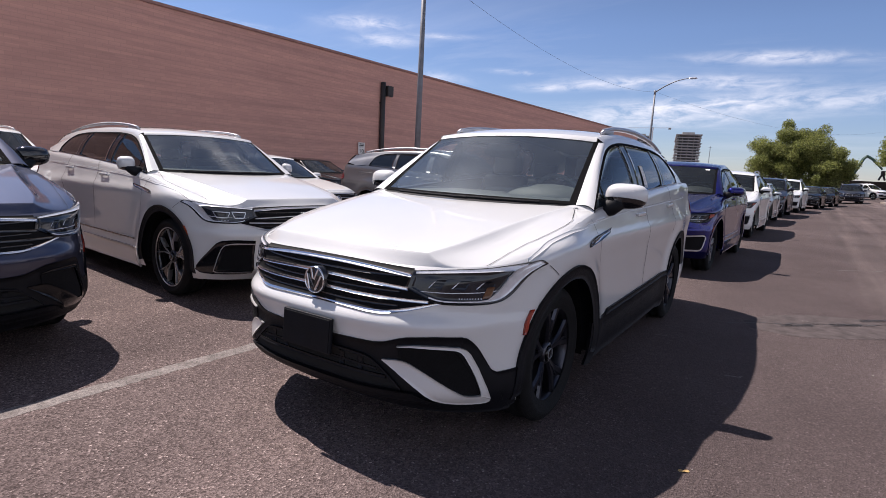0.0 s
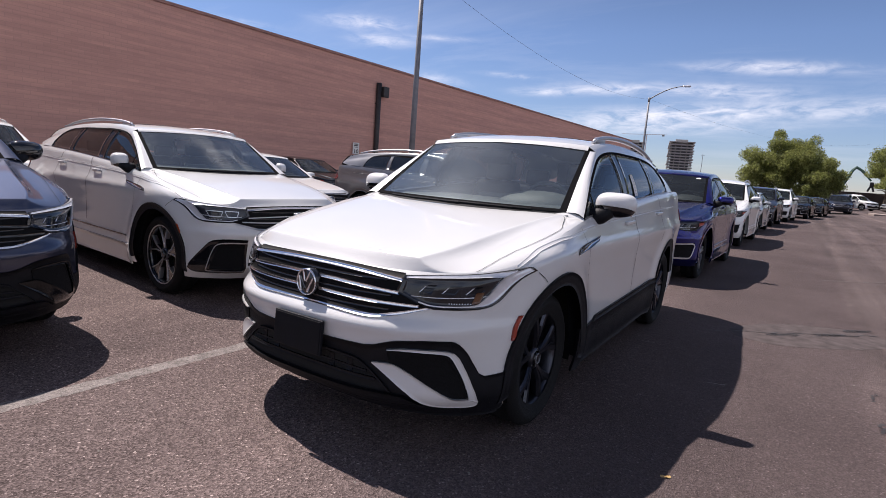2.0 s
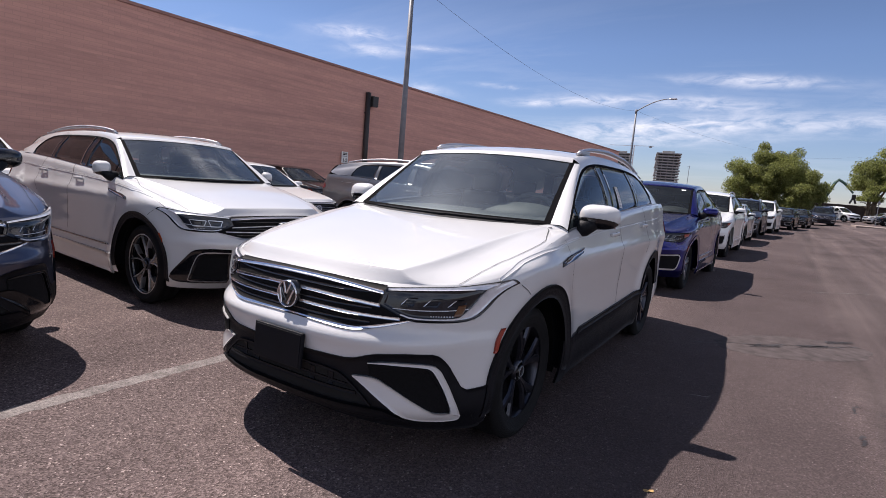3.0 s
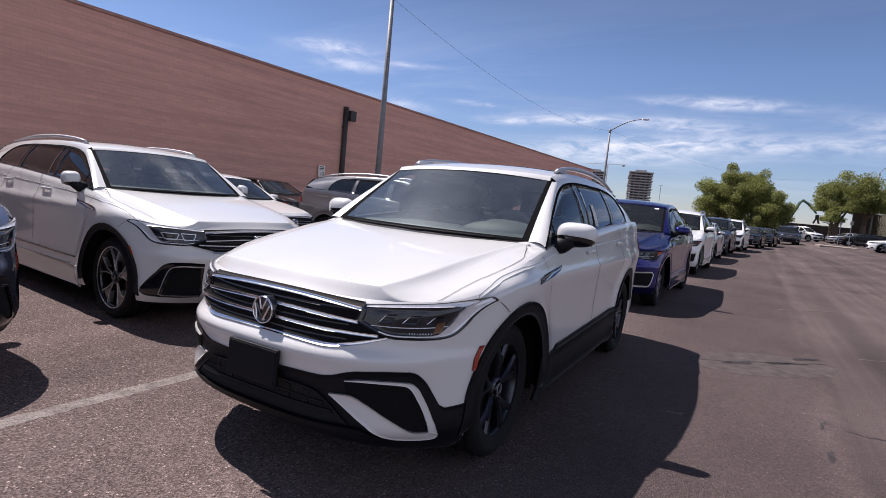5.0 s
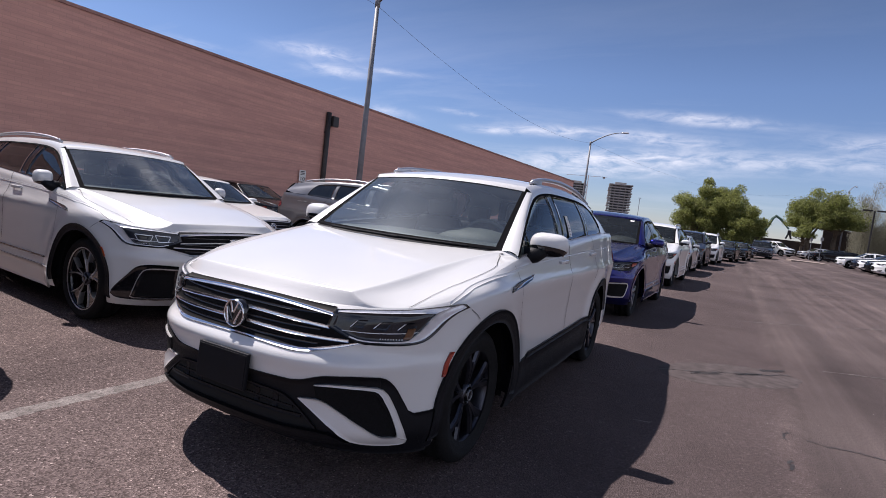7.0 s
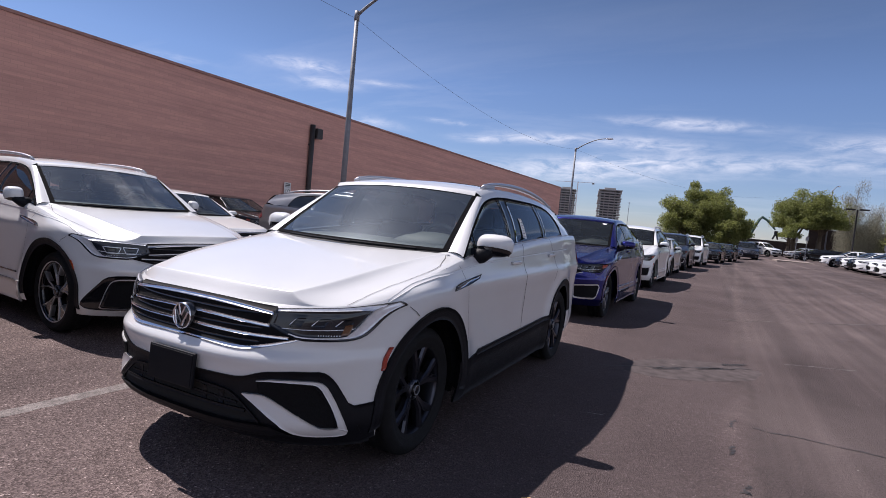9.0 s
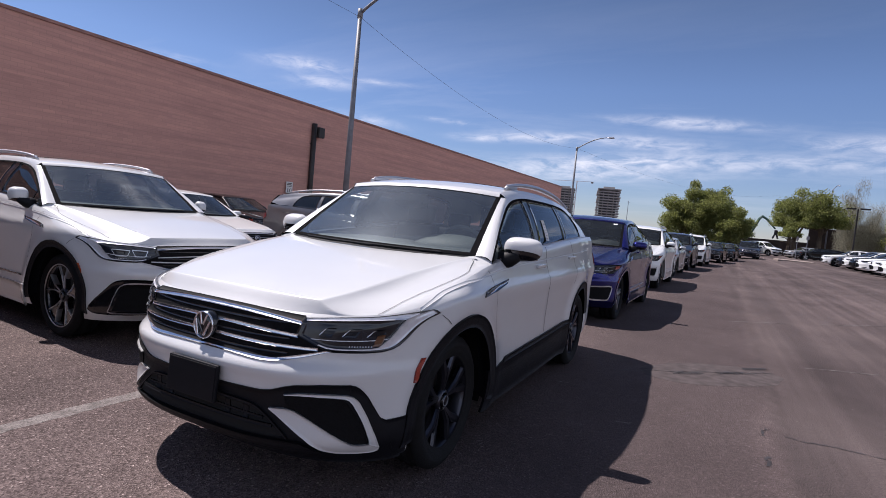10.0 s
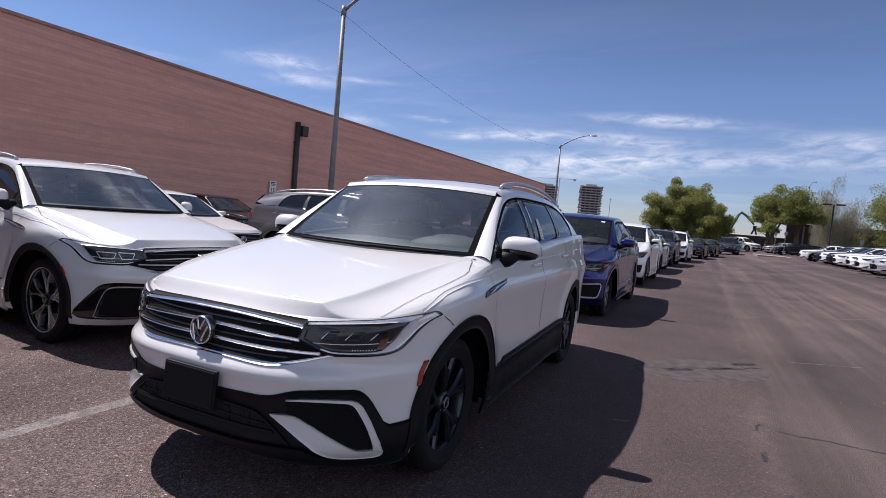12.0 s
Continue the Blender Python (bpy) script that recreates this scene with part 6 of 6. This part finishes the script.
# a smooth oval of fresh asphalt about an old cracked seam
pv = []
for k in range(64):
    a = 2 * math.pi * k / 64
    w = 1 + 0.10 * noise.noise((math.cos(a) * 2, math.sin(a) * 2, 3.1)) + 0.03 * noise.noise((math.cos(a) * 9, math.sin(a) * 9, 1.1))
    u, v_ = 0.84 * w * math.cos(a), 0.40 * w * math.sin(a)
    pv.append((2.14 + 0.72 * u - 0.69 * v_, 3.60 + 0.69 * u + 0.72 * v_, 0.0012))
PATCH = material("smooth_asphalt_patch", (0.085, 0.071, 0.070), 0.85, spec=0.05, vary=0.25, scale=9, bump=0.5, bscale=140)
tagged(ob_mesh("asphalt_patch", pv, [tuple(range(64))], PATCH, smooth=False), "smooth oval asphalt patch over an old crack", "patch", kind="structure")
strip_mesh("crack", wander((1.30, 2.98), (2.72, 4.16), 70, 0.05), 0.012, TAR, "thin crack in the asphalt", "crack", 0.0055, 0.8)
strip_mesh("crack", wander((1.75, 3.78), (2.55, 3.42), 50, 0.04), 0.006, OLDPAINT, "pale hairline across a crack", "crack", 0.0055, 0.7)
strip_mesh("crack", wander((2.62, 1.97), (4.6, 2.0), 70, 0.06), 0.012, TAR, "thin crack in the asphalt", "crack", 0.003, 0.9)
for x0, y0, x1, y1 in ((2.46, 1.28, 2.47, 1.46), (2.47, 1.88, 2.50, 2.08), (2.52, 0.70, 2.54, 0.84)):
    strip_mesh("crack", wander((x0, y0), (x1, y1), 14, 0.05), 0.016, TAR, "short broken crack in the asphalt", "crack", 0.003, 0.9)
for x0, y0 in ((1.80, 3.32), (2.20, 3.72), (2.44, 4.16)):
    for k in range(9):
        strip_mesh("crack", wander((x0 + 0.026 * k, y0 + 0.024 * k - 0.055), (x0 + 0.026 * k + 0.03, y0 + 0.024 * k + 0.055), 8, 0.04), 0.015, TAR, "short broken crack in the asphalt", "crack", 0.006, 0.7)
# pale scuffs
for x0, y0, x1, y1 in ((1.50, 1.41, 1.61, 1.45), (0.9, 2.1, 1.0, 2.12)):
    strip_mesh("scuff", wander((x0, y0), (x1, y1), 10, 0.01), 0.010, ROADPAINT, "short pale scuff on the asphalt", "scuff", 0.004, 0.7)
# a dry leaf and light specks lying on the ground
leafbm = bmesh.new()
lv = [leafbm.verts.new((0.03 * math.cos(a) * (1 + 0.5 * math.cos(2 * a)), 0.018 * math.sin(a), 0.006 + 0.006 * math.sin(3 * a))) for a in (2 * math.pi * k / 14 for k in range(14))]
leafbm.faces.new(lv)
dl = part("dry_leaf", leafbm, material("dry_leaf_tan", (0.45, 0.30, 0.12), 0.7, vary=0.2, scale=60))
dl.matrix_basis = pose(1.52, -0.10, 0.001, 0, 0, 30) @ Matrix.Scale(0.6, 4)
tagged(dl, "small dry tan leaf on the asphalt", "leaf")
pv, pf = [], []
for k in range(260):
    x, y = random.uniform(-3, 6), random.uniform(-2.5, 9)
    r = random.uniform(0.003, 0.009)
    a0 = random.uniform(0, 6)
    b0 = len(pv)
    for j in range(4):
        a = a0 + j * math.pi / 2
        pv.append((x + r * math.cos(a), y + r * 0.7 * math.sin(a), 0.001))
    pv.append((x, y, 0.001 + r * 0.6))
    pf += [(b0 + j, b0 + (j + 1) % 4, b0 + 4) for j in range(4)]
tagged(ob_mesh("gravel", pv, pf, material("pale_grit", (0.22, 0.20, 0.18), 0.8, vary=0.3, scale=300), smooth=False), "loose pale grit scattered on the asphalt", "gravel", kind="stuff")


# ---- trees ----
def tree(x, y, h, spread, seed, label, leaf=LEAF, count=5200, size=0.115, droop=0.0, trunk_h=0.22, skirt=0.10):
    rnd = random.Random(seed)
    root = empty("tree", pose(x, y, 0), label, "tree", "trees behind the car park")
    limbs = []
    tops = []
    base_r = (0.014 if droop else 0.035) * h
    limbs.append(tube([(0, 0, 0), (0.05 * h * rnd.uniform(-.4, .4), 0.02 * h, h * trunk_h * 0.6), (0.04 * h * rnd.uniform(-.6, .6), 0, h * trunk_h * 1.2)], [base_r, base_r * 0.8, base_r * 0.65], 8))
    for k in range(11):
        a = 2 * math.pi * k / 11 + rnd.uniform(-.3, .3)
        rr = spread * rnd.uniform(0.35, 0.95)
        z1 = h * rnd.uniform(0.50, 0.97) * (1 - 0.35 * (rr / spread) ** 2)
        p = [(0, 0, h * trunk_h * rnd.uniform(0.7, 1.1)), (rr * 0.35 * math.cos(a), rr * 0.35 * math.sin(a), h * trunk_h + (z1 - h * trunk_h) * 0.55), (rr * math.cos(a), rr * math.sin(a), z1)]
        limbs.append(tube(p, [base_r * 0.5, base_r * 0.3, base_r * 0.06], 6))
        tops.append(p[2])
        for j in range(4):
            f = rnd.uniform(0.4, 1.0)
            q = Vector(p[1]).lerp(Vector(p[2]), f)
            d = Vector((rnd.uniform(-1, 1), rnd.uniform(-1, 1), rnd.uniform(-0.5, 0.6))) * spread * 0.42
            limbs.append(tube([tuple(q), tuple(q + d)], [base_r * 0.16, base_r * 0.03], 5))
            tops.append(tuple(q + d))
    part("trunk", joined(*limbs), BARK, root, "", True)
    for k in range(int(len(tops) * 0.9)):
        a, rr = rnd.uniform(0, 6.28), spread * rnd.uniform(0.1, 0.95)
        tops.append((rr * math.cos(a), rr * math.sin(a), h * rnd.uniform(max(0.22, skirt + 0.08), 0.78) * (1 - 0.3 * (rr / spread) ** 2)))
    verts, faces = [], []
    per = count // len(tops)
    for c in tops:
        c = Vector(c)
        cr_ = spread * rnd.uniform(0.20, 0.36)
        for k in range(per):
            u = Vector((rnd.gauss(0, 1), rnd.gauss(0, 1), rnd.gauss(0, 0.75)))
            u = u.normalized() * cr_ * rnd.uniform(0.25, 1.05) ** 0.6
            p = c + u
            p.z -= droop * rnd.random() ** 2 * h
            if p.z < h * skirt:
                p.z = h * skirt + rnd.random() * 0.5
            n1 = Vector((rnd.uniform(-1, 1), rnd.uniform(-1, 1), rnd.uniform(-0.4, 1))).normalized()
            t1 = n1.orthogonal().normalized()
            t2 = n1.cross(t1)
            ang = rnd.uniform(0, 6.28)
            a1 = t1 * math.cos(ang) + t2 * math.sin(ang)
            a2 = n1.cross(a1)
            s_ = size * rnd.uniform(0.5, 1.2)
            if droop:
                a1 = Vector((rnd.uniform(-0.5, 0.5), rnd.uniform(-0.5, 0.5), -1.0)) * 2.4
                a2 = Vector((rnd.uniform(-1, 1), rnd.uniform(-1, 1), 0)).normalized() * 0.4
            b0 = len(verts)
            for dx, dy in ((-1, 0), (-0.1, -0.42), (1, 0), (0.1, 0.42)):
                verts.append(p + a1 * dx * s_ + a2 * dy * s_)
            faces.append((b0, b0 + 1, b0 + 2, b0 + 3))
    ob_mesh("crown", verts, faces, leaf, root, smooth=False)
    return root


tree(-1.9, 76, 8.6, 2.7, 3, "full green mesquite tree behind the parked cars", count=38000)
tree(0.9, 77, 10.2, 3.0, 5, "full green mesquite tree behind the parked cars", count=48000)
tree(3.7, 75, 7.8, 2.2, 8, "full green mesquite tree behind the parked cars", count=30000)
tree(11.4, 82, 10.9, 2.7, 11, "broad green tree above the far wall", count=24000, size=0.12, trunk_h=0.35, skirt=0.40)
tree(14.2, 82, 11.2, 3.0, 12, "broad green tree above the far wall", count=26000, size=0.12, trunk_h=0.35, skirt=0.40)
tree(10.6, 79.5, 6.0, 1.15, 13, "small green tree at the lot's edge", count=5200, trunk_h=0.4, skirt=0.50)
tree(18.0, 86, 11.9, 2.0, 14, "thin grey-green weeping tree", LEAF_DRY, 44000, 0.06, 0.45)
tree(20.4, 86, 9.2, 2.2, 15, "thin grey-green weeping tree", LEAF_DRY, 40000, 0.06, 0.38)
tree(24.6, 84, 11.6, 3.6, 16, "broad green tree above the far wall", count=18700)
tree(31.0, 86, 11.0, 3.8, 17, "broad green tree above the far wall", count=11900)

# ---- far end: walls, island, lights, excavator, towers ----
tagged(part("wall_far_low", rbox((26, 0.3, 2.55), (1.2, 90, 1.27), 0.01), FARWALL), "low brown block wall at the lot's end", "wall", kind="structure")
tagged(part("wall_far", rbox((60.6, 0.4, 4.75), (44.3, 90.3, 2.37), 0.02), FARWALL), "dark brown block wall of a low building", "wall", kind="structure")
tagged(part("wall_behind", rbox((60, 0.3, 2.3), (-41.8, 90.2, 1.15), 0.01), FARWALL), "low brown block wall at the lot's end", "wall", kind="structure")
tagged(part("kerb", rbox((2.8, 4.0, 0.26), (8.6, 55.0, 0.29), 0.03), material("dusty_kerb_concrete", (0.26, 0.21, 0.18), 0.85, vary=0.2, scale=2)), "pale concrete kerb of a planted island", "kerb", kind="structure")
LOT = "square lot lights"


def lot_light(x, y, h):
    root = empty("lot_light", pose(x, y, 0), "dark square lot light on a tall post", "lot light", LOT)
    part("base", tube([(0, 0, 0), (0, 0, 0.7)], 0.28, 12), CONC, root)
    part("post", rbox((0.13, 0.13, h), (0, 0, h / 2), 0.01), DARKPOLE, root)
    for s_ in (-1, 1):
        part("lamp_head", rbox((0.85, 0.40, 0.16), (0.62 * s_, 0, h), 0.02), DARKPOLE, root)


lot_light(15.2, 68, 6.3)


def lot_sign(x, y, w, h, z, label):
    root = empty("street_sign", pose(x, y, 0), label, "sign", "small signs")
    part("post", tube([(0, 0, 0), (0, 0, z + h)], 0.035, 6), STEELPOLE, root)
    part("plate", rbox((w * 0.55, 0.02, h * 0.6), (0, -0.05, z + h / 2), 0.0), HEADLIN, root)


lot_sign(9.6, 63, 0.4, 0.5, 2.3, "small grey sign on a thin post")
lot_sign(10.6, 64, 0.5, 0.6, 2.4, "small grey sign on a thin post")
lot_sign(17.6, 66.0, 0.6, 0.9, 2.0, "small grey sign on a thin post")

GREEN = material("green_machine_paint", (0.05, 0.11, 0.085), 0.5, vary=0.2, scale=3)
exc = empty("excavator", pose(6.0, 96, 0) @ Matrix.Scale(0.70, 4), "green long-arm excavator behind the wall", "excavator")
part("cab", joined(rbox((2.2, 2.0, 2.4), (-0.6, 0, 3.6), 0.2), rbox((3.2, 2.4, 1.2), (-1.0, 0, 2.0), 0.1)), GREEN, exc)
part("track", joined(rbox((3.8, 0.6, 1.2), (-0.8, 1.2, 0.6), 0.3), rbox((3.8, 0.6, 1.2), (-0.8, -1.2, 0.6), 0.3)), RUBBER, exc)
part("boom", tube([(0.6, 0, 2.6), (1.6, 0, 5.2), (2.9, 0, 8.3), (3.5, 0, 8.9)], [0.40, 0.38, 0.33, 0.26], 6), GREEN, exc)
part("stick", tube([(3.3, 0, 8.9), (4.4, 0, 8.2), (6.2, 0, 6.2)], [0.28, 0.28, 0.18], 6), GREEN, exc)
part("grapple", joined(rbox((0.7, 0.6, 1.1), (6.4, 0, 5.4), 0.1), rbox((0.35, 0.5, 1.0), (6.0, 0, 4.5), 0.1, (0, 20, 0)), rbox((0.35, 0.5, 1.0), (6.7, 0, 4.5), 0.1, (0, -20, 0))), DARKPOLE, exc)


def tower(x, y, w, d, h, floors, label):
    root = empty("tower_block", pose(x, y, 0, 0, 0, 12), label, "tower", "unfinished towers")
    step = h / floors
    slab = bmesh.new()
    bmesh.ops.create_cube(slab, size=1)
    bmesh.ops.scale(slab, vec=(w * 1.04, d * 1.04, 0.75), verts=slab.verts)
    first = part("floor_slab", slab, CONC, root)
    first.location = (0, 0, step)
    for k in range(2, floors + 1):
        o = new("floor_slab", first.data)
        o.parent = root
        o.location = (0.25 * ((k * 7) % 3 - 1), 0, step * k)
    part("core", rbox((w * 0.5, d * 0.5, h + step * 1.1), (0, 0, (h + step) / 2), 0), CONC, root)
    colm = bmesh.new()
    bmesh.ops.create_cube(colm, size=1)
    bmesh.ops.scale(colm, vec=(0.45, 0.45, h), verts=colm.verts)
    data = None
    for i in range(5):
        for yy_ in (-0.46, 0.46):
            if data is None:
                o = part("column", colm, CONC, root)
                data = o.data
            else:
                o = new("column", data)
                o.parent = root
            o.location = (w * (-0.46 + 0.23 * i), d * yy_, h / 2)
    part("curtain_wall", rbox((w * 0.74, d * 0.74, h * 0.96), (0, 0, h * 0.48), 0), TOWERGLASS, root)
    return root


TOWERGLASS = material("dark_unfinished_facade", (0.07, 0.075, 0.085), 0.6, vary=0.5, scale=0.25)
tower(-70, 402, 15.5, 18, 32.0, 17, "unfinished concrete tower with open floors")
tower(-102, 404, 13, 18, 31.0, 17, "unfinished concrete tower with open floors")
crane = empty("tower_crane", pose(-92, 395, 0, 0, 0, 0), "pale tower crane beside an unfinished tower", "crane")
part("mast", rbox((0.6, 0.6, 37), (0, 0, 18.5), 0), PAPER, crane)
part("jib", rbox((30, 0.3, 0.3), (-2, 0, 36.6), 0), PAPER, crane)
part("counterweight", rbox((1.6, 0.8, 1.3), (11, 0, 36.1), 0.1), HEADLIN, crane)
for x_, y_, h_ in ((-41, 300, 19), (-6, 130, 7.5), (-3.0, 120, 7.0)):
    up = empty("utility_pole", pose(x_, y_, 0), "thin distant utility pole", "utility pole", "utility poles")
    part("pole", tube([(0, 0, 0), (0, 0, h_)], 0.13, 6), STEELPOLE, up)
    part("crossarm", rbox((1.6, 0.12, 0.14), (0, 0, h_ - 0.5), 0), STEELPOLE, up)
